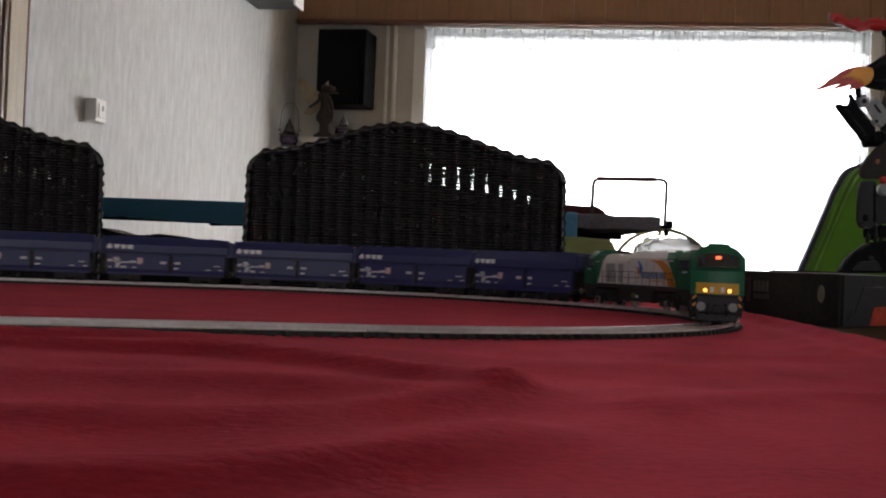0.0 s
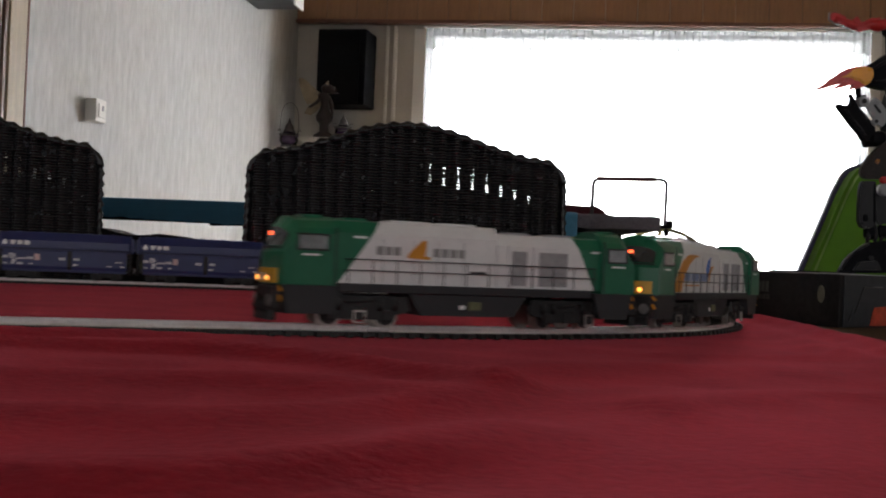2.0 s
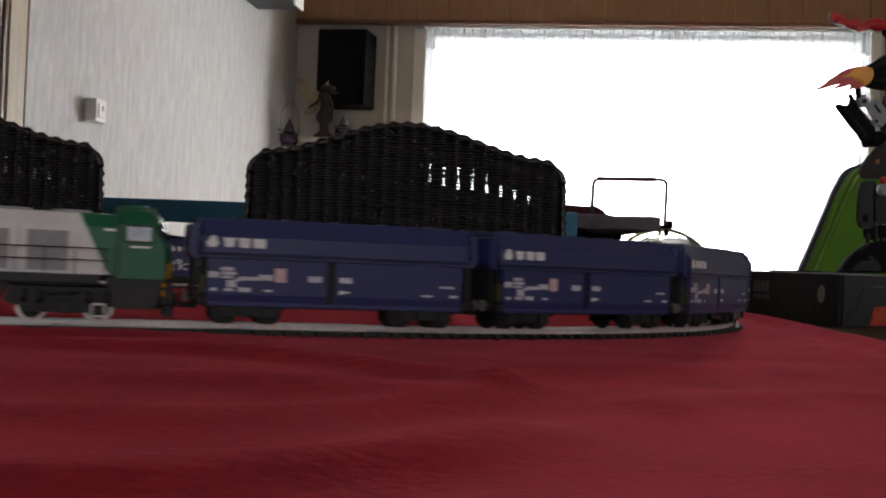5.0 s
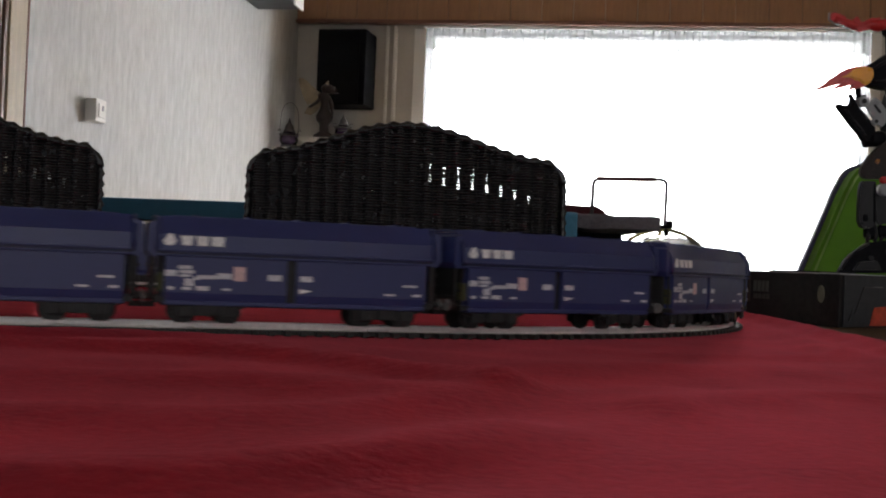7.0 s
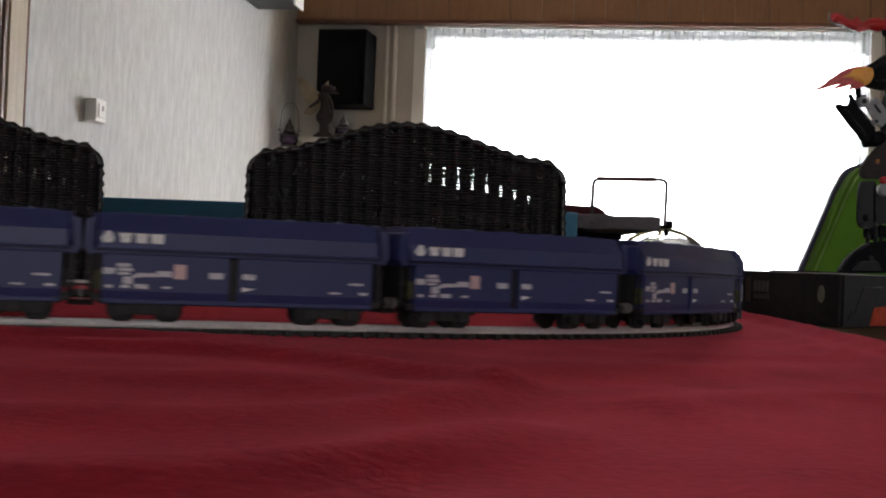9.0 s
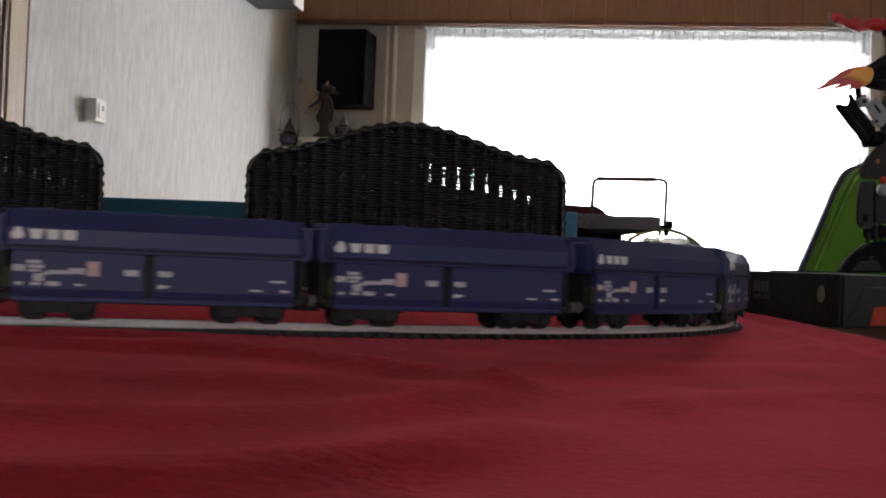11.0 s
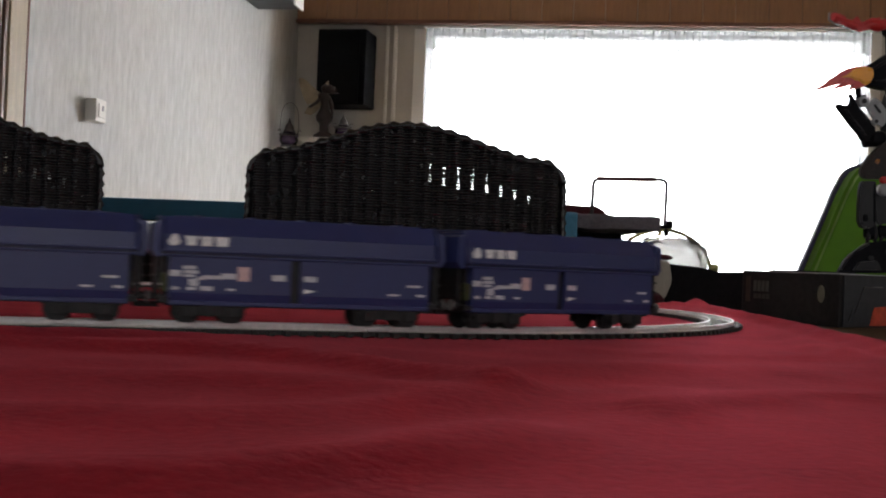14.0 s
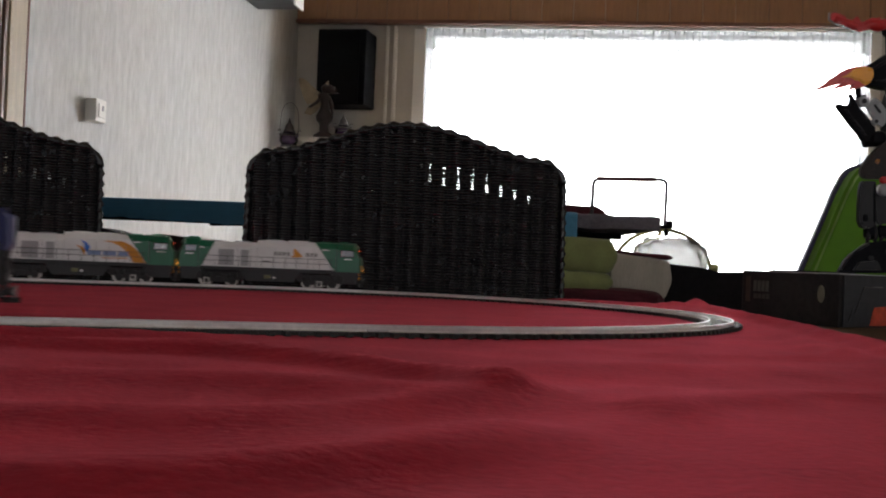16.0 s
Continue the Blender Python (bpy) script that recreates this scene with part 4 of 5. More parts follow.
# steady running with a slow gain in speed
KN = ((0, -0.3675), (1, -0.2015), (2, -0.0445), (3, 0.1075), (4, 0.2540), (6.72, 0.669), (8.58, 0.9555), (11.26, 1.3800), (12.93, 1.6600), (14.62, 1.9465), (16, 2.1790))
CUBE = np.polyfit([k[0] for k in KN], [k[1] for k in KN], 5)
ST = np.linspace(0, 16, 161)
SV = np.polyval(CUBE, ST)


def travelled(t):
    """Metres that the first locomotive's middle has come on along the track."""
    return float(np.interp(t, ST, SV))


def on_track(s, pivots):
    a, _ = oval(s + pivots / 2)
    c, _ = oval(s - pivots / 2)
    m, d = (a + c) / 2, a - c
    return pose(m.x, m.y, ZR, 0, 0, math.degrees(math.atan2(d.y, d.x)))


TRAIN = []
S0 = travelled(0)
l1 = locomotive(on_track(S0, 0.1136), False)
l2 = locomotive(on_track(S0 - SPACE_L, 0.1136), True)
TRAIN += [(l1, 0.0, 0.1136), (l2, -SPACE_L, 0.1136)]
for k in range(12):
    off = -1.5 * SPACE_L - FIRST_GAP - SPACE_W * (k + 0.5)
    m = on_track(S0 + off, 0.085)
    if k == 0:
        w0 = hopper_wagon(m)
        TRAIN.append((w0, off, 0.085))
    else:
        TRAIN.append((copy_thing(w0, m), off, 0.085))


# ---- chairs ----
def back_top(u):
    k = math.cos(math.pi * max(-0.21, min(0.21, u)) / 0.42) ** 2
    z = 0.945 + 0.045 * k
    e = abs(u) - 0.200
    return z - (0.030 - math.sqrt(max(0.0, 0.0009 - e * e)) if e > 0 else 0.0)


def wicker_chair(m):
    t = thing("wicker_chair", m, "black woven wicker dining chair with a humped back", "chair", "wicker chairs at the table")
    rnd = random.Random(4)
    HW, PITCH, WAVE = 0.229, 0.0041, 0.0208
    # loose columns of the weave: how open, middle height, half length
    LOOSE = {-2: (0.45, 0.907, 0.030), -1: (0.35, 0.905, 0.024), 2: (0.95, 0.919, 0.019), 3: (0.95, 0.916, 0.018), 4: (1.0, 0.912, 0.023), 5: (1.0, 0.909, 0.022), 6: (1.0, 0.906, 0.018), 7: (1.0, 0.901, 0.015), 8: (0.9, 0.895, 0.013), 9: (0.9, 0.887, 0.014)}
    bm = B()
    row = 0
    z = 0.50
    while z < 0.985:
        hw = HW + 0.006 * (0.93 - min(z, 0.93)) / 0.4
        us = [u for u in np.linspace(-hw, hw, 200) if back_top(u) > z + 0.004]
        if len(us) > 8:
            pts, rad = [], []
            dz, thick, ph0 = rnd.uniform(-0.0002, 0.0002), rnd.uniform(0.98, 1.04), rnd.uniform(-0.15, 0.15)
            for u in us:
                ph = 2 * math.pi * u / WAVE
                y = 0.0028 * math.cos(ph + ph0) + 0.0006 * (1 if row % 2 else -1) * math.cos(ph / 2) + 0.018 * (u / HW) ** 2
                kk = round((u + 0.00695) / WAVE)
                op, zc, hl = LOOSE.get(kk, (0.0, 0.9, 0.02))
                near = abs(u + 0.00695 - kk * WAVE) / 0.0034
                gap = op * max(0.0, 1 - near ** 4) * max(0.0, 1 - (abs(z - zc) / hl) ** 4) if near < 1 else 0.0
                pts.append((u, y, z + dz + 0.0004 * math.sin(u * 31 + row)))
                rad.append(0.00262 * thick * (1 - 0.32 * gap) * (1 + 0.03 * math.sin(ph * 1.5 + row)))
            tube(bm, pts, rad, 6)
        row += 1
        z += PITCH
    part("back_weave", bm, WICKER, t)
    n = 22
    for i in range(n + 1):
        u = -HW + 2 * HW * i / n
        top = back_top(u) - 0.004
        part("stake", tube(B(), [(u, 0.0085 + 0.018 * (u / HW) ** 2, 0.44), (u, 0.0085 + 0.018 * (u / HW) ** 2, top)], 0.0030, 6), WICKER, t)
    rim, rr = [], []
    zc = back_top(0.20) - 0.030
    path = [(-0.20 - 0.030 * math.cos(a * math.pi / 20), zc + 0.030 * math.sin(a * math.pi / 20)) for a in range(11)]
    path += [(-0.20 + 0.40 * i / 150, back_top(-0.20 + 0.40 * i / 150)) for i in range(1, 150)]
    path += [(0.20 + 0.030 * math.sin(a * math.pi / 20), zc + 0.030 * math.cos(a * math.pi / 20)) for a in range(11)]
    for u, z in path:
        rim.append((u, 0.018 * (u / HW) ** 2, z - 0.003))
        rr.append((0.0062 + 0.0016 * math.cos(2 * math.pi * u / WAVE)) * (1.0 if abs(u) < 0.21 else 0.72))
    part("rim", tube(B(), rim, rr, 8), WICKER, t)
    for s in (-1, 1):
        edge, er = [], []
        for k in range(90):
            zz = 0.46 + 0.452 * k / 89
            edge.append((s * (HW + 0.002 + 0.006 * (0.93 - zz) / 0.4) + 0.0012 * math.cos(k * 2.1), 0.018 + 0.002 * math.sin(k * 2.1), zz))
            er.append(0.0042 + 0.0010 * math.sin(k * 2.1))
        part("side_braid", tube(B(), edge, er, 6), WICKER, t)
    bm = B()
    box(bm, 0, -0.22, 0.43, 0.47, 0.46, 0.06, 0.012)
    part("seat", bm, WICKER, t)
    for x in (-0.205, 0.205):
        for y in (-0.41, -0.01):
            part("leg", tube(B(), [(x * 1.05, y, 0.0), (x, y, 0.42)], [0.016, 0.02], 10), WICKER, t)
    return t


ch = wicker_chair(pose(-0.058, 1.615, 0))
copy_thing(ch, pose(-0.742, 1.622, 0, 0, 0, 3))


def desk_chair():
    """Green upholstered chair, partly behind the box and the toy."""
    t = thing("office_chair", pose(0.006, 0, 0), "green upholstered office chair with a dark shell", "chair")
    right = [(0.840, 1.000), (0.760, 0.9995), (0.7135, 0.996), (0.699, 0.991), (0.6865, 0.983), (0.677, 0.970), (0.6645, 0.943), (0.6425, 0.884), (0.614, 0.808), (0.603, 0.770), (0.598, 0.700), (0.598, 0.600)]
    outline = right + [(1.68 - x, z) for x, z in right[::-1][:-1]]
    bm = prism(B(), outline, lambda x, z, h: (x + 0.014, 1.90 + h + 0.25 * (x - 0.84) ** 2, z - 0.004), 0.0, 0.05)
    bmesh.ops.bevel(bm, geom=[e for e in bm.edges if abs(e.verts[0].co.y - e.verts[1].co.y) < 0.02], offset=0.008, segments=2, affect="EDGES")
    part("back_cushion", bm, CHAIRGREEN, t)
    part("shell", prism(B(), outline, lambda x, z, h: (x + 0.0095, 1.948 + h + 0.25 * (x - 0.84) ** 2, z), 0.0, 0.015), NAVY, t, "dark navy back shell")
    pip = [(x + 0.018, 1.897 + 0.25 * (x - 0.84) ** 2, z - 0.006) for x, z in right]
    part("piping", tube(B(), pip, 0.0018, 6), mat("pale_piping", (0.22, 0.36, 0.08), 0.7, bump=0), t, "pale green piping")
    part("seat", blob(B(), (0.84, 1.68, 0.52), (0.30, 0.28, 0.06), 0.03, 2, 2), CHAIRGREEN, t)
    part("column", tube(B(), [(0.84, 1.70, 0.06), (0.84, 1.70, 0.48)], 0.03, 12), BLACKPLASTIC, t)
    for k in range(5):
        a = k * 2 * math.pi / 5
        part("foot", tube(B(), [(0.84, 1.70, 0.09), (0.84 + 0.28 * math.cos(a), 1.70 + 0.28 * math.sin(a), 0.03)], [0.022, 0.015], 8), BLACKPLASTIC, t)
    part("strut", box(B(), 0.84, 1.93, 0.60, 0.06, 0.03, 0.30, 0.004), BLACKPLASTIC, t)


desk_chair()

# ---- ironing board with cloths ----
ib = thing("ironing_board", pose(0, 2.30, -0.009), "ironing board with a teal cover and wire iron rest", "ironing board")
plan = [(-0.92, 0.02), (-0.86, -0.10), (-0.70, -0.17), (0.40, -0.19), (0.40, 0.19), (-0.70, 0.17), (-0.86, 0.10), (-0.92, 0.06)]
part("board", prism(B(), plan, lambda x, y, h: (x, y, h + 0.006 * (x + 0.7)), 0.872, 0.897), GREYCOVER, ib)
bm = B()
n = 90
top, bot = [], []
for i in range(n + 1):
    x = -0.72 + 0.80 * i / n
    y = -0.192
    top.append(bm.verts.new((x, y, 0.899 + 0.006 * (x + 0.7))))
    bot.append(bm.verts.new((x, y + 0.004, 0.8635 + 0.0035 * noise.noise(Vector((x * 40, 0, 0))) - 0.026 * (x + 0.643))))
for i in range(n):
    bm.faces.new((top[i], top[i + 1], bot[i + 1], bot[i])).smooth = True
part("cover_edge", bm, TEAL, ib)
part("under_frame", box(B(), -0.2, -0.10, 0.8665, 1.1, 0.03, 0.012, 0.003), BLACKPLASTIC, ib)
part("latch", prism(B(), [(-0.445, 0.854), (-0.36, 0.857), (-0.36, 0.866), (-0.41, 0.864), (-0.425, 0.860), (-0.445, 0.859)], lambda x, z, h: (x, -0.185 + h, z), 0.0, 0.02), BLACKPLASTIC, ib)
wire = [(0.297, -0.05, 0.895), (0.2985, -0.05, 0.970), (0.301, -0.05, 0.980), (0.309, -0.05, 0.984), (0.434, -0.05, 0.987), (0.443, -0.05, 0.985), (0.447, -0.05, 0.978), (0.446, -0.05, 0.895), (0.450, -0.05, 0.885)]
part("iron_rest", tube(B(), wire, 0.0036, 8), WIRE, ib, "bent wire iron rest")
part("rest_grip", tube(B(), [(0.306, -0.05, 0.984), (0.425, -0.05, 0.987)], 0.0044, 8), MAROON, ib)
bm = B()
box(bm, 0.434, -0.05, 0.892, 0.036, 0.03, 0.008, 0.002)
box(bm, 0.455, -0.05, 0.897, 0.012, 0.02, 0.016, 0.002)
box(bm, 0.449, -0.05, 0.880, 0.008, 0.02, 0.014, 0.002)
part("rest_bracket", bm, BLACKPLASTIC, ib)
for s in (-1, 1):
    part("leg", tube(B(), [(-0.55 * s - 0.15, -0.08 * s, 0.0), (0.18 * s - 0.15, -0.08 * s, 0.86)], 0.011, 10), STEEL, ib)
    part("foot_bar", tube(B(), [(-0.55 * s - 0.15, -0.2, 0.012), (-0.55 * s - 0.15, 0.2, 0.012)], 0.011, 8), STEEL, ib)


def drape(name, m, x0, x1, y0, y1, z, hang, label, seed, lump=0.0035):
    """A crumpled cloth lying over an edge that faces the camera."""
    bm = B()
    nx, ny = 46, 34
    g = []
    for j in range(ny + 1):
        v = j / ny
        r = []
        for i in range(nx + 1):
            u = i / nx
            x = x0 + (x1 - x0) * u
            h = noise.noise(Vector((x * 22, v * 3.5, seed)))
            h2 = noise.noise(Vector((x * 60, v * 8, seed + 5)))
            if v < 0.6:
                y, zz = y1 + (y0 - y1) * v / 0.6, z + lump * (0.6 + h) + 0.35 * lump * h2
            else:
                k = (v - 0.6) / 0.4
                y, zz = y0 - 0.006 - 0.5 * lump * (h + 0.3 * h2), z + lump * (0.6 + h) * (1 - k) - hang * k * (1 + 0.25 * noise.noise(Vector((x * 13, seed, 1))))
            r.append(bm.verts.new((x, y, zz)))
        g.append(r)
    for j in range(ny):
        for i in range(nx):
            bm.faces.new((g[j][i], g[j][i + 1], g[j + 1][i + 1], g[j + 1][i])).smooth = True
    ob = part(name, bm, m)
    md = ob.modifiers.new("thickness", "SOLIDIFY")
    md.thickness = 0.003
    return tagged(ob, label, "cloth")


drape("ironing_cloth", GREYCOVER, 0.225, 0.408, 2.105, 2.46, 0.8905, 0.022, "dark grey crumpled cloth over the ironing board", 3.0)
drape("blue_garment", SKYBLUE, 0.10, 0.250, 2.098, 2.40, 0.8925, 0.046, "light blue garment hanging over the ironing board", 8.0)

# ---- seating and laundry behind the table ----
sf = thing("sofa", pose(0, 0, 0), "dark leather sofa with a sagging back", "sofa")
bm = B()
pr = []
for i in range(41):
    x = -1.02 + 1.45 * i / 40
    zt = 0.862 - 0.095 * (min(x, -0.45) + 1.02) + 0.006 * math.sin(x * 17) + 0.004 * math.sin(x * 41)
    pr.append((x, min(zt + 0.0, 0.87)))
part("backrest", prism(bm, [(-1.02, 0.40)] + pr + [(0.43, 0.40)], lambda x, z, h: (x, 2.86 + h, z), 0.0, 0.18), LEATHER, sf)
part("seat", box(B(), -0.30, 3.30, 0.30, 1.44, 0.70, 0.30, 0.05), LEATHER, sf)
for x in (-0.98, 0.39):
    part("arm", box(B(), x, 3.30, 0.38, 0.16, 0.72, 0.46, 0.05), LEATHER, sf)
for x in (-0.98, 0.38):
    for y in (2.93, 3.58):
        part("foot", tube(B(), [(x, y, 0), (x, y, 0.16)], 0.02, 10), BLACKPLASTIC, sf)
cu = part("cushion", blob(B(), (0.330, 2.94, 0.872), (0.135, 0.09, 0.112), 0.06, 4, 3), MAROON)
tagged(cu, "maroon cushion lying on the sofa back", "cushion")

st = thing("storage_bench", pose(0, 0, 0), "dark bench that carries folded laundry", "bench")
part("top", box(B(), 0.27, 2.12, 0.715, 0.30, 0.34, 0.03, 0.006), LEATHER, st)
for x in (0.15, 0.39):
    for y in (1.98, 2.26):
        part("leg", box(B(), x, y, 0.35, 0.04, 0.04, 0.70, 0.004), BLACKPLASTIC, st)
ob = part("folded_cloth", blob(B(), (0.285, 2.06, 0.742), (0.145, 0.12, 0.022), 0.08, 7, 4), MAROON)
tagged(ob, "dark red folded cloth under the towels", "folded cloth")


def folded(name, m, x0, x1, y0, z0, heights, label, seed):
    """A pile of folds, each a soft slab with a rounded front."""
    bm = B()
    z = z0
    for k, h in enumerate(heights):
        n = 24
        dx = 0.004 * noise.noise(Vector((seed, k, 0)))
        prof = [(-0.012 * math.sin(a * math.pi / 10), 0.5 - 0.5 * math.cos(a * math.pi / 10)) for a in range(11)]
        g = []
        for i in range(n + 1):
            u = i / n
            x = x0 + dx + (x1 - x0 + (0.006 * (k % 2) - 0.003)) * u
            e = min(u, 1 - u) * 14
            sh = math.sqrt(min(1.0, e)) if e < 1 else 1.0
            w = noise.noise(Vector((x * 26, k * 2.1, seed)))
            lo = z + 0.004 * noise.noise(Vector((x * 11, k * 1.3, seed + 3)))
            hi = z + h + 0.004 * noise.noise(Vector((x * 11, (k + 1) * 1.3, seed + 3)))
            mid = (lo + hi) / 2
            r = [bm.verts.new((x, y0 + p + 0.003 * w, mid + ((lo + (hi - lo) * q) - mid) * (0.35 + 0.65 * sh))) for p, q in prof]
            r.append(bm.verts.new((x, y0 + 0.20, mid + (hi - mid) * (0.35 + 0.65 * sh))))
            r.append(bm.verts.new((x, y0 + 0.20, mid + (lo - mid) * (0.35 + 0.65 * sh))))
            g.append(r)
        for A, C in zip(g, g[1:]):
            for q in range(len(A)):
                bm.faces.new((A[q], A[(q + 1) % len(A)], C[(q + 1) % len(A)], C[q])).smooth = True
        bm.faces.new(g[0][::-1])
        bm.faces.new(g[-1])
        z += h
    bmesh.ops.recalc_face_normals(bm, faces=bm.faces)
    return tagged(part(name, bm, m), label, "towel")


folded("green_towel", TOWELGREEN, 0.14, 0.306, 1.985, 0.753, (0.034, 0.059), "thick moss-green towel folded in a pile", 2.0)
LEAN = Matrix.Translation((0.30, 0, 0.75)) @ Matrix.Rotation(radians(5.5), 4, "Y") @ Matrix.Translation((-0.30, 0, -0.75))
folded("cream_towel", CREAM, 0.30, 0.414, 2.02, 0.752, (0.071,), "cream folded towel beside a green one", 6.0).matrix_basis = LEAN
folded("red_towel", MAROON, 0.30, 0.412, 2.025, 0.8225, (0.008,), "thin maroon cloth folded on the cream towel", 9.0).matrix_basis = LEAN

ac = thing("armchair", pose(0, 0, 0), "black leather armchair with rounded back", "armchair")
bm = B()
pts = [(0.36, 0.40), (0.36, 0.812), (0.42, 0.813), (0.465, 0.809), (0.50, 0.807), (0.535, 0.805), (0.565, 0.798), (0.592, 0.793), (0.605, 0.796), (0.622, 0.798), (0.92, 0.785), (0.95, 0.76), (0.95, 0.40)]
part("backrest", prism(bm, pts, lambda x, z, h: (x, 2.30 + h, z), 0.0, 0.16), LEATHER, ac)
part("seat", box(B(), 0.66, 2.72, 0.30, 0.58, 0.66, 0.28, 0.04), LEATHER, ac)
for x in (0.42, 0.90):
    for y in (2.38, 3.0):
        part("foot", tube(B(), [(x, y, 0), (x, y, 0.42)], 0.02, 10), BLACKPLASTIC, ac)

hp = thing("hoop_basket", pose(0.516, 2.62, 0.787), "round brass-coloured hoop holding a translucent white bag", "basket")
CX = [(0.117 * math.cos(a * math.pi / 36), 0, 0.105 * math.sin(a * math.pi / 36)) for a in range(-6, 43)]
part("hoop", tube(B(), CX, 0.0045, 8), BRASS, hp)
for k, (r, dy) in enumerate(((0.100, -0.02), (0.092, -0.035))):
    part("inner_hoop", tube(B(), [(r * math.cos(a * math.pi / 24), dy, r * 0.93 * math.sin(a * math.pi / 24)) for a in range(0, 25)], 0.0018, 6), BRASS, hp)
part("bag", blob(B(), (0.012, -0.03, 0.020), (0.100, 0.06, 0.075), 0.35, 3, 4, None, 2.2), sheer_mat("bag_plastic", (0.40, 0.38, 0.36), 0.2), hp, "crumpled translucent plastic bag")
part("clip", box(B(), -0.008, 0, 0.100, 0.008, 0.012, 0.020, 0.002), BRASS, hp)
part("knob", blob(B(), (0.122, 0, 0.020), (0.016, 0.010, 0.012), 0.2, 5, 2), BRASS, hp)
part("base", lathe(B(), [(0.07, -0.09), (0.075, -0.075), (0.06, -0.05), (0.055, -0.02)], 18), BRASS, hp)
sd = thing("side_table", pose(0.53, 2.64, 0), "small dark side table behind the armchair", "table")
part("top", box(B(), 0, 0, 0.683, 0.30, 0.16, 0.026, 0.004), TABLEWOOD, sd)
for x in (-0.12, 0.12):
    part("leg", box(B(), x, 0, 0.335, 0.03, 0.10, 0.67, 0.003), TABLEWOOD, sd)

# ---- boxed toy and action toy at the table's end ----
BX = pose(0.344, 0.962, TZ - 0.0035, 0, 0, 34.5)
bx = thing("toy_box", BX, "flat dark printed cardboard toy box on the table", "box")
part("carton", box(B(), 0.085, 0.0545, 0.0232, 0.168, 0.107, 0.0464, 0.0010), BOXDARK, bx)
# this end catches the side light, put in as a lighter grey card
part("end_face", box(B(), 0.085, -0.0004, 0.0232, 0.160, 0.0012, 0.0440), BOXLIT, bx, "printed end face, greyed for the light from the side")
# grey card lid; the light along its edge is put into the paler colour
part("lid_top", box(B(), 0.085, 0.0545, 0.0467, 0.1670, 0.1060, 0.0010), BOXTOP, bx, "grey card top, paler for the light along its edge")
bm = B()
for i, (w, hh) in enumerate(((0.0030, 0.0100), (0.0030, 0.0100), (0.0030, 0.0100), (0.0030, 0.0100))):
    box(bm, 0.0006, 0.0925 - 0.0046 * i, 0.0330, 0.0008, w, hh)
part("title_block", bm, mat("print_grey", (0.055, 0.052, 0.045), 0.5, bump=0), bx, "pale grey title blocks")
bm = B()
for i in range(4):
    box(bm, 0.0006, 0.0920 - 0.0048 * i, 0.0235, 0.0008, 0.0034, 0.0045)
part("subtitle_block", bm, mat("print_brown", (0.03, 0.024, 0.02), 0.5, bump=0), bx)
part("print_strip", box(B(), 0.0006, 0.1005, 0.030, 0.0008, 0.0050, 0.0240), mat("print_rust", (0.030, 0.014, 0.009), 0.5, var=0.6, scale=150, bump=0), bx)
part("oval_mark", prism(B(), [(0.0035 * math.cos(a * math.pi / 8), 0.0078 * math.sin(a * math.pi / 8)) for a in range(16)], lambda p, q, h: (0.0002 - h, 0.0190 + p, 0.0285 + q), 0.0, 0.0008), mat("print_tan", (0.13, 0.115, 0.08), 0.5, var=0.3, scale=200, bump=0), bx)
bm = B()
tube(bm, [(0.020, -0.0012, 0.012), (0.032, -0.0012, 0.036), (0.060, -0.0012, 0.036)], 0.0007, 5)
tube(bm, [(0.012, -0.0012, 0.006), (0.018, -0.0012, 0.018)], 0.0006, 5)
part("print_line", bm, BOXDARK, bx)
part("print_patch", prism(B(), [(0.042, 0.002), (0.048, 0.018), (0.075, 0.020), (0.080, 0.002)], lambda p, q, h: (p, -0.0012 - h, q), 0.0, 0.0005), mat("print_red", (0.50, 0.06, 0.03), 0.4, var=0.4, scale=120, bump=0), bx, "red and orange printed patch")
lf = part("booklet", box(B(), 0, 0, 0, 0.075, 0.050, 0.0014, 0.0004), BLACKPLASTIC)
lf.matrix_basis = BX @ pose(0.055, 0.070, 0.0480, 0, 0, 12)
tagged(lf, "thin dark booklet lying on the toy box", "booklet")

MM = 0.001


def flat(pts, depth, y=0.0):
    """A thick rounded plate from an outline in millimetres."""
    bm = prism(B(), [(p * MM, q * MM) for p, q in pts], lambda x, z, h: (x, y * MM + h, z), -depth * MM / 2, depth * MM / 2)
    bmesh.ops.bevel(bm, geom=bm.edges[:], offset=min(1.0, depth * 0.15) * MM, segments=2, affect="EDGES")
    return bm


def rod(pts, r):
    return tube(B(), [(x * MM, y * MM, z * MM) for x, y, z in pts], [q * MM for q in r] if isinstance(r, (list, tuple)) else r * MM, 10)


def lump(c, s, seed, k=0.12):
    return blob(B(), [q * MM for q in c], [q * MM for q in s], k, seed, 3)


toy = thing("action_toy", pose(0.372, 1.005, TZ - 0.0035 + 0.0475, 0, -2.0, 0), "black jointed plastic toy with an orange flame piece", "toy")
AMBER = mat("toy_amber", (0.30, 0.10, 0.006), 0.25, var=0.3, scale=60, bump=0.02)
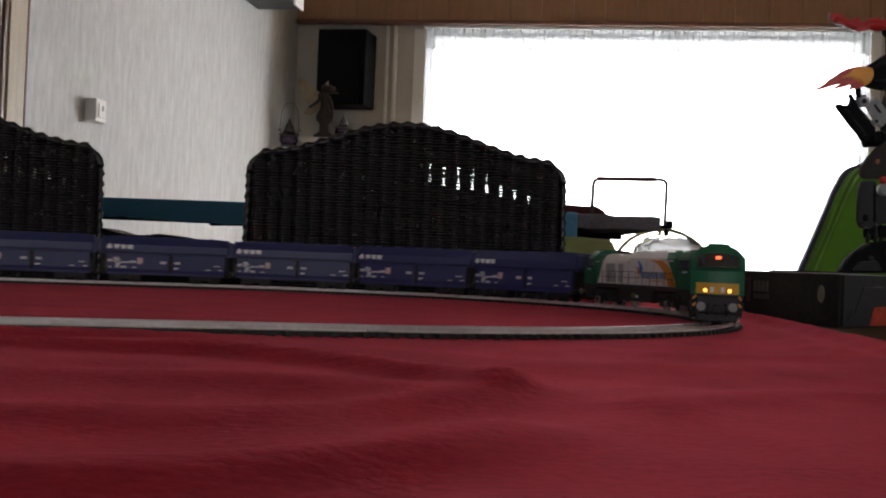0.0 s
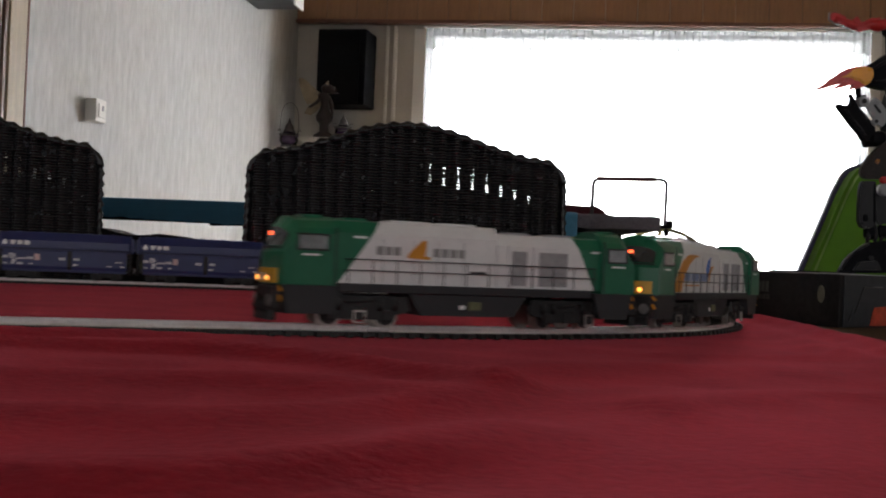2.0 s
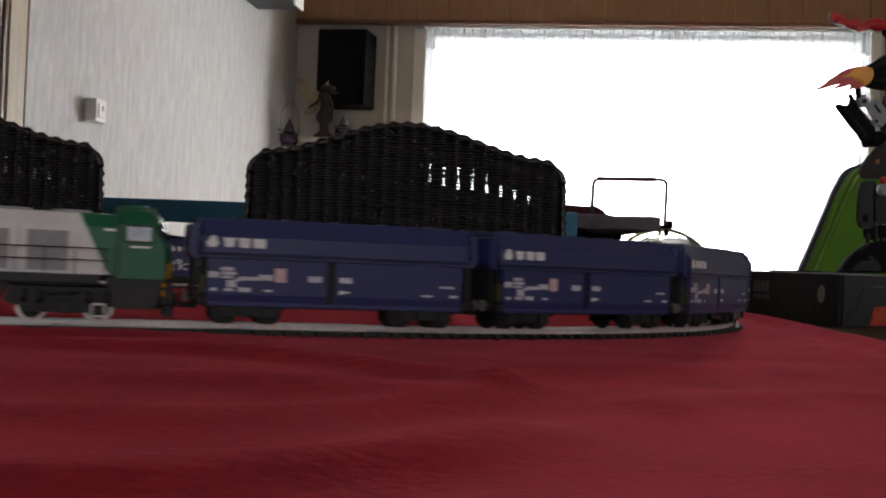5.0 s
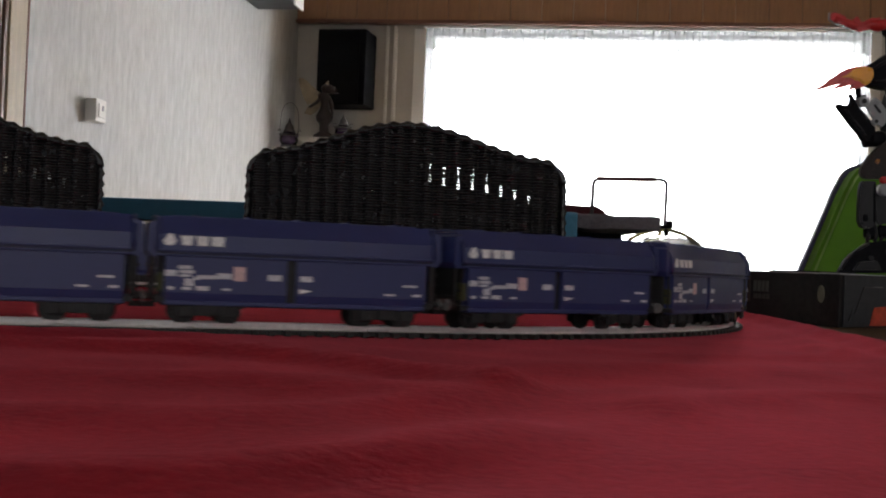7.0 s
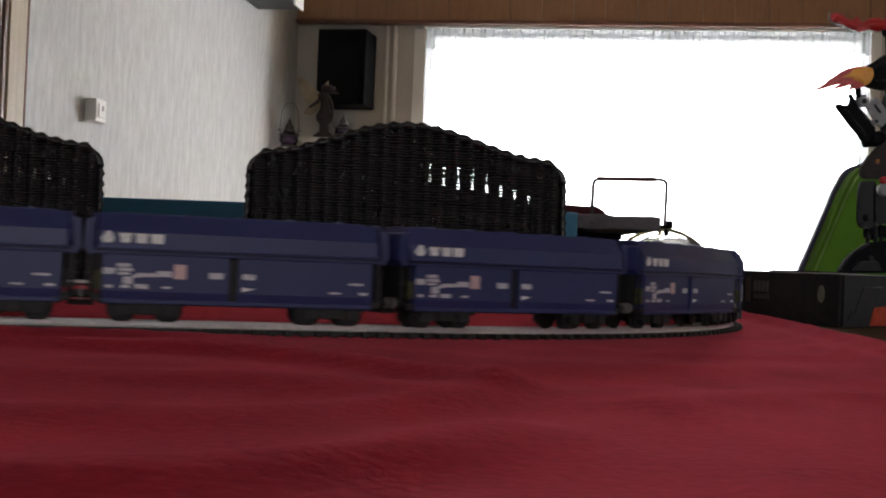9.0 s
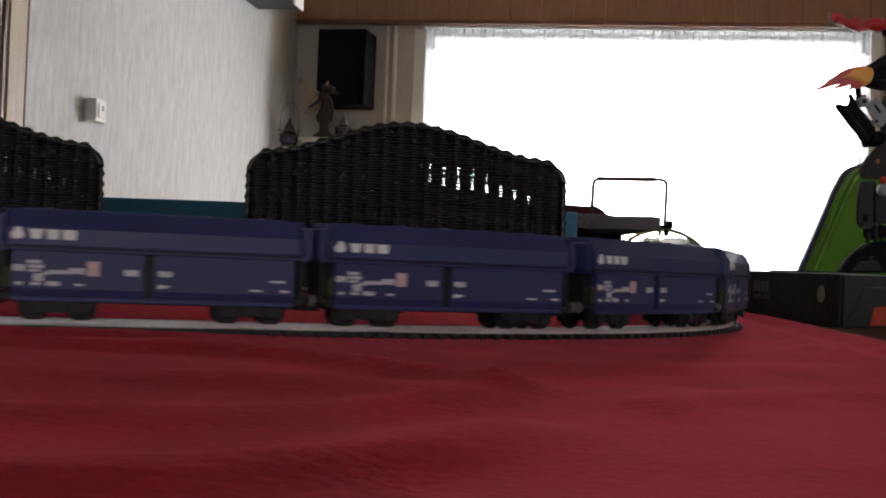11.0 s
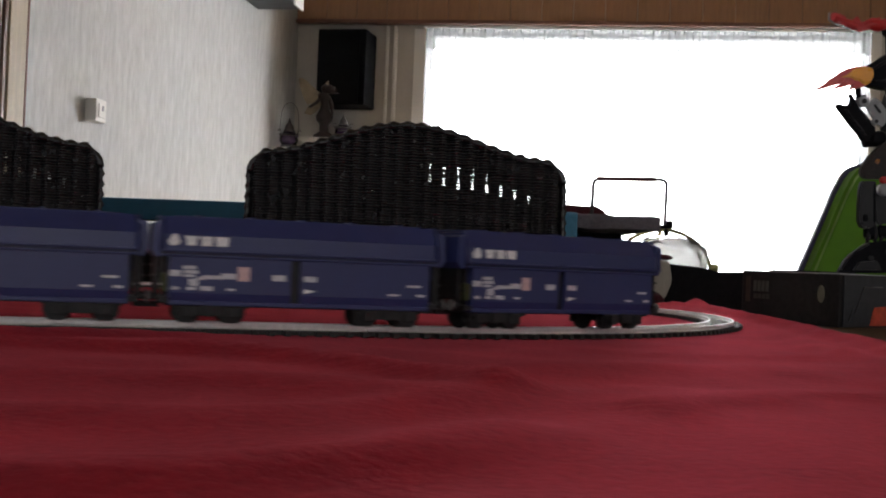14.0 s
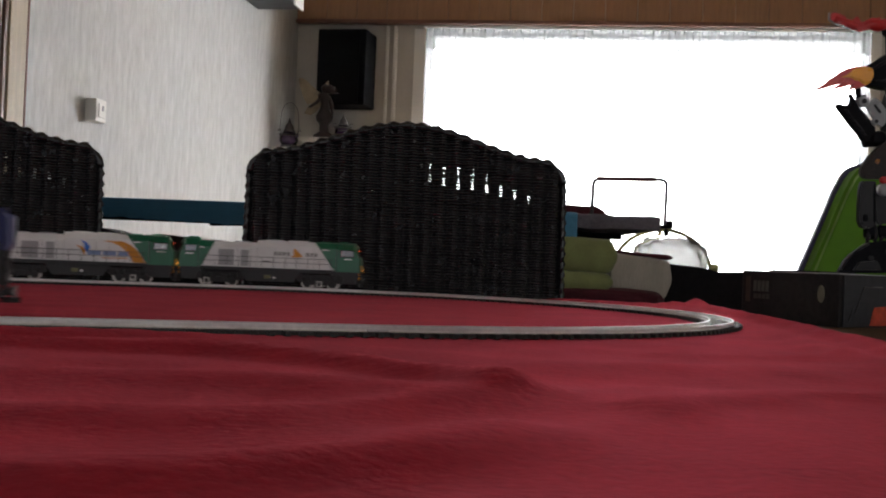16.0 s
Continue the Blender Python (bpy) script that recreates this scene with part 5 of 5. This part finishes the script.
# foot with its ribs and pins
ft = part("foot", flat([(-20, 0.5), (-14, 12), (-7, 19), (7, 28), (33, 31), (44, 20), (44, 0.5)], 8, -11), TOYBLACK, toy)
part("heel", flat([(2, 0.5), (6, 18), (34, 22), (40, 0.5)], 20, 4), TOYBLACK, toy)
part("foot_ridge", rod([(-18, -15.5, 4), (-12, -15.5, 13), (-5, -15.5, 20), (7, -15.5, 27)], 1.2), TOYGREY, ft)
for x, z in ((9, 14), (24, 20)):
    part("cross_pin", rod([(x, -17, z), (x, -12, z)], 2.4), TOYGREY, ft)
part("toe_plate", flat([(-8, 3), (-2, 11), (14, 12), (18, 3)], 4, -16), TOYGREY, ft)
# ankle: ball joints and struts
for k, (x, y, z) in enumerate(((11, -6, 37), (22, -7, 38), (17, 5, 36), (30, -3, 37))):
    part("ball_joint", lump((x, y, z), (6, 6, 7), 4 + k, 0.06), TOYBLACK, toy)
for x in (8, 15, 20, 26):
    part("strut", rod([(x, -9, 27), (x + 1, -9, 34), (x, -8, 44)], [1.6, 2.3, 1.6]), TOYGREY, toy)
# leg armour
lg = part("leg_shell", flat([(2, 83), (0, 76), (-1, 60), (-1, 46), (2, 41), (9, 40), (14, 43), (15, 62), (15, 83)], 7, -9.5), TOYGREY, toy)
part("shell_groove", flat([(12, 46), (13.4, 46), (13.8, 80), (12.4, 80)], 3, -13), TOYBLACK, lg)
part("shell_scar", lump((5, -13, 50), (3, 1.4, 4), 3), TOYBLACK, lg)
part("leg_shell", flat([(15.5, 72), (16, 47), (20, 44), (34, 46), (36, 82), (24, 82)], 16, 0), TOYGREY, toy)
part("socket_ring", lathe(B(), [(0.0028, -0.016), (0.0056, -0.016), (0.0056, -0.010), (0.0028, -0.010)], 16), TOYLIGHT, toy).matrix_basis = Matrix.Translation((0.022, 0.0, 0.075)) @ Matrix.Rotation(math.pi / 2, 4, "X") @ Matrix.Translation((0, 0, 0.025))
part("link_bar", flat([(17, 73), (17, 77.5), (38, 80), (38, 74)], 4, -10), TOYLIGHT, toy)
part("red_pin", lump((24, -9, 84), (6, 4, 4), 8), TOYRED, toy)
# hip and torso
part("hip_shell", flat([(2, 89), (3, 96), (10, 106), (18, 114), (30, 122), (44, 124), (46, 85), (7, 85)], 8, -6), mat("toy_brown", (0.020, 0.012, 0.010), 0.35, var=0.4, scale=50, bump=0.02, spec=0.2), toy)
part("amber_chip", flat([(14, 100), (16, 103), (19, 102), (17, 98)], 3, -10.5), AMBER, toy)
part("amber_chip", flat([(24, 114), (32, 117), (32, 119), (25, 116.5)], 3, -10.5), AMBER, toy)
part("hip_joint", lump((20, 0, 122), (9, 9, 9), 2, 0.05), TOYBLACK, toy)
part("torso", flat([(30, 122), (28, 150), (33, 166), (50, 166), (52, 122)], 20, 6), TOYBLACK, toy)
# arm with the flame
am = part("arm", flat([(6, 186), (14, 190), (26, 198), (46, 204), (48, 170), (26, 166), (15, 168), (8, 171)], 13, -2), TOYBLACK, toy)
part("arm_rib", rod([(12, -9, 183), (24, -9, 190), (36, -9, 194)], 1.5), TOYGREY, am)
part("arm_rib", rod([(12, -9, 173), (22, -9, 173), (34, -9, 174)], 1.5), TOYGREY, am)
part("cuff", rod([(8, -2, 178), (14, -2, 179)], 8.0), TOYBLACK, am)
fl = part("flame", flat([(12, 183), (7, 186), (-4, 185.5), (-10, 184), (-16, 181), (-20, 177.5), (-27, 174), (-29, 170.5), (-46, 162.5), (-28, 166.8), (-15, 171), (-26, 164.5), (-13, 167.5), (-5, 170), (-8, 165), (2, 167), (9, 170)], 8, -8), TOYCRIM, toy, "crimson flame tongues")
part("flame_core", flat([(12, 184), (6, 185), (-5, 183.5), (-9, 179), (-17, 175.5), (-7, 175.5), (-3, 172), (0, 173), (3, 169), (9, 170), (13, 177)], 11, -8), TOYFLAME, fl, "bright orange flame base")
# blade below the arm
bl = part("claw_blade", flat([(-20, 152), (-17, 153), (-13, 150.5), (-8.5, 151.5), (-5.5, 155), (-7.5, 162), (-4.5, 160), (-1, 151), (7, 143), (16, 130), (13, 124), (8, 118), (5, 119.5), (-7, 134)], 9, -6), TOYBLACK, toy)
part("blade_rib", rod([(-12, -11, 147), (-2, -11, 134), (6, -11, 124)], 1.1), TOYGREY, bl)
gp = part("grey_plate", flat([(6, 150), (13, 158), (17, 156), (28, 141), (20, 131), (15, 134)], 5, -11), TOYLIGHT, toy, "light grey slotted plate")
part("plate_slot", flat([(12, 150), (13.5, 151.5), (19, 144.5), (17.5, 143)], 1.4, -13.8), TOYGREY, gp)
for x, z, r in ((3, 154, 4.6), (14, 136, 3.2)):
    pn = part("pin", rod([(x, -15, z), (x, 2, z)], r), TOYLIGHT, toy)
    part("pin_hole", rod([(x, -15.6, z), (x, -14.8, z)], r * 0.5), TOYGREY, pn)
for x, z in ((2, 168), (7, 161)):
    part("holder_stub", rod([(x, -2, z), (x + 1, -2, z - 10)], 2.6), TOYBLACK, toy)
part("elbow_joint", rod([(8, 0, 119), (16, 0, 120), (24, 0, 126)], [5, 5.5, 5]), TOYBLACK, toy)
# red blade at the top
rb = part("red_blade", rod([(-20, -4, 230), (-10, -4, 227), (-2, -4, 224), (4, -4, 222), (12, -4, 225), (20, -4, 224), (30, -3, 226)], [4.0, 3.4, 4.4, 3.6, 5.0, 5.6, 5.0]), TOYRED, toy, "glossy red twisted blade")
part("blade_fin", flat([(-24, 229), (-23, 235), (-18, 235), (-9, 231), (-12, 225), (-16, 225)], 6, -4), TOYRED, rb)
part("blade_fin", flat([(-6, 227), (0, 232), (4, 226), (12, 230), (22, 231), (12, 220), (2, 217.5), (-2, 221)], 5, -5), TOYRED, rb)
part("pale_edge", rod([(-24.6, -4, 229), (-24.2, -4, 235.5)], 0.9), TOYLIGHT, rb)
part("pale_edge", rod([(-24.2, -4, 228.5), (-16, -4, 224)], 0.9), TOYLIGHT, rb)
part("shoulder_joint", lump((33, 0, 222), (9, 9, 9), 11, 0.06), TOYBLACK, toy)
part("neck", rod([(36, 0, 162), (38, 0, 192), (34, 0, 218)], [8, 9, 6]), TOYBLACK, toy)


# ---- movement ----
def motions():
    step = 0.2
    times = [i * step for i in range(81)]
    for ob, off, pivots in TRAIN:
        rows, turns = [], ([], [])
        for t in times:
            s = travelled(t) + off
            m = on_track(s, pivots)
            rows.append((t, m))
            head = m.to_euler().z
            for k, sg in ((0, 1), (1, -1)):
                _, w = oval(s + sg * pivots / 2)
                d = (math.atan2(w.y, w.x) - head + math.pi) % (2 * math.pi) - math.pi
                turns[k].append((t, pose(sg * pivots / 2, 0, 0, 0, 0, math.degrees(d))))
        walk(ob, rows)
        for k, g in enumerate(sorted((c for c in ob.children if c.name.startswith("bogie")), key=lambda c: -c.matrix_basis.translation.x)):
            walk(g, turns[k])


motions()
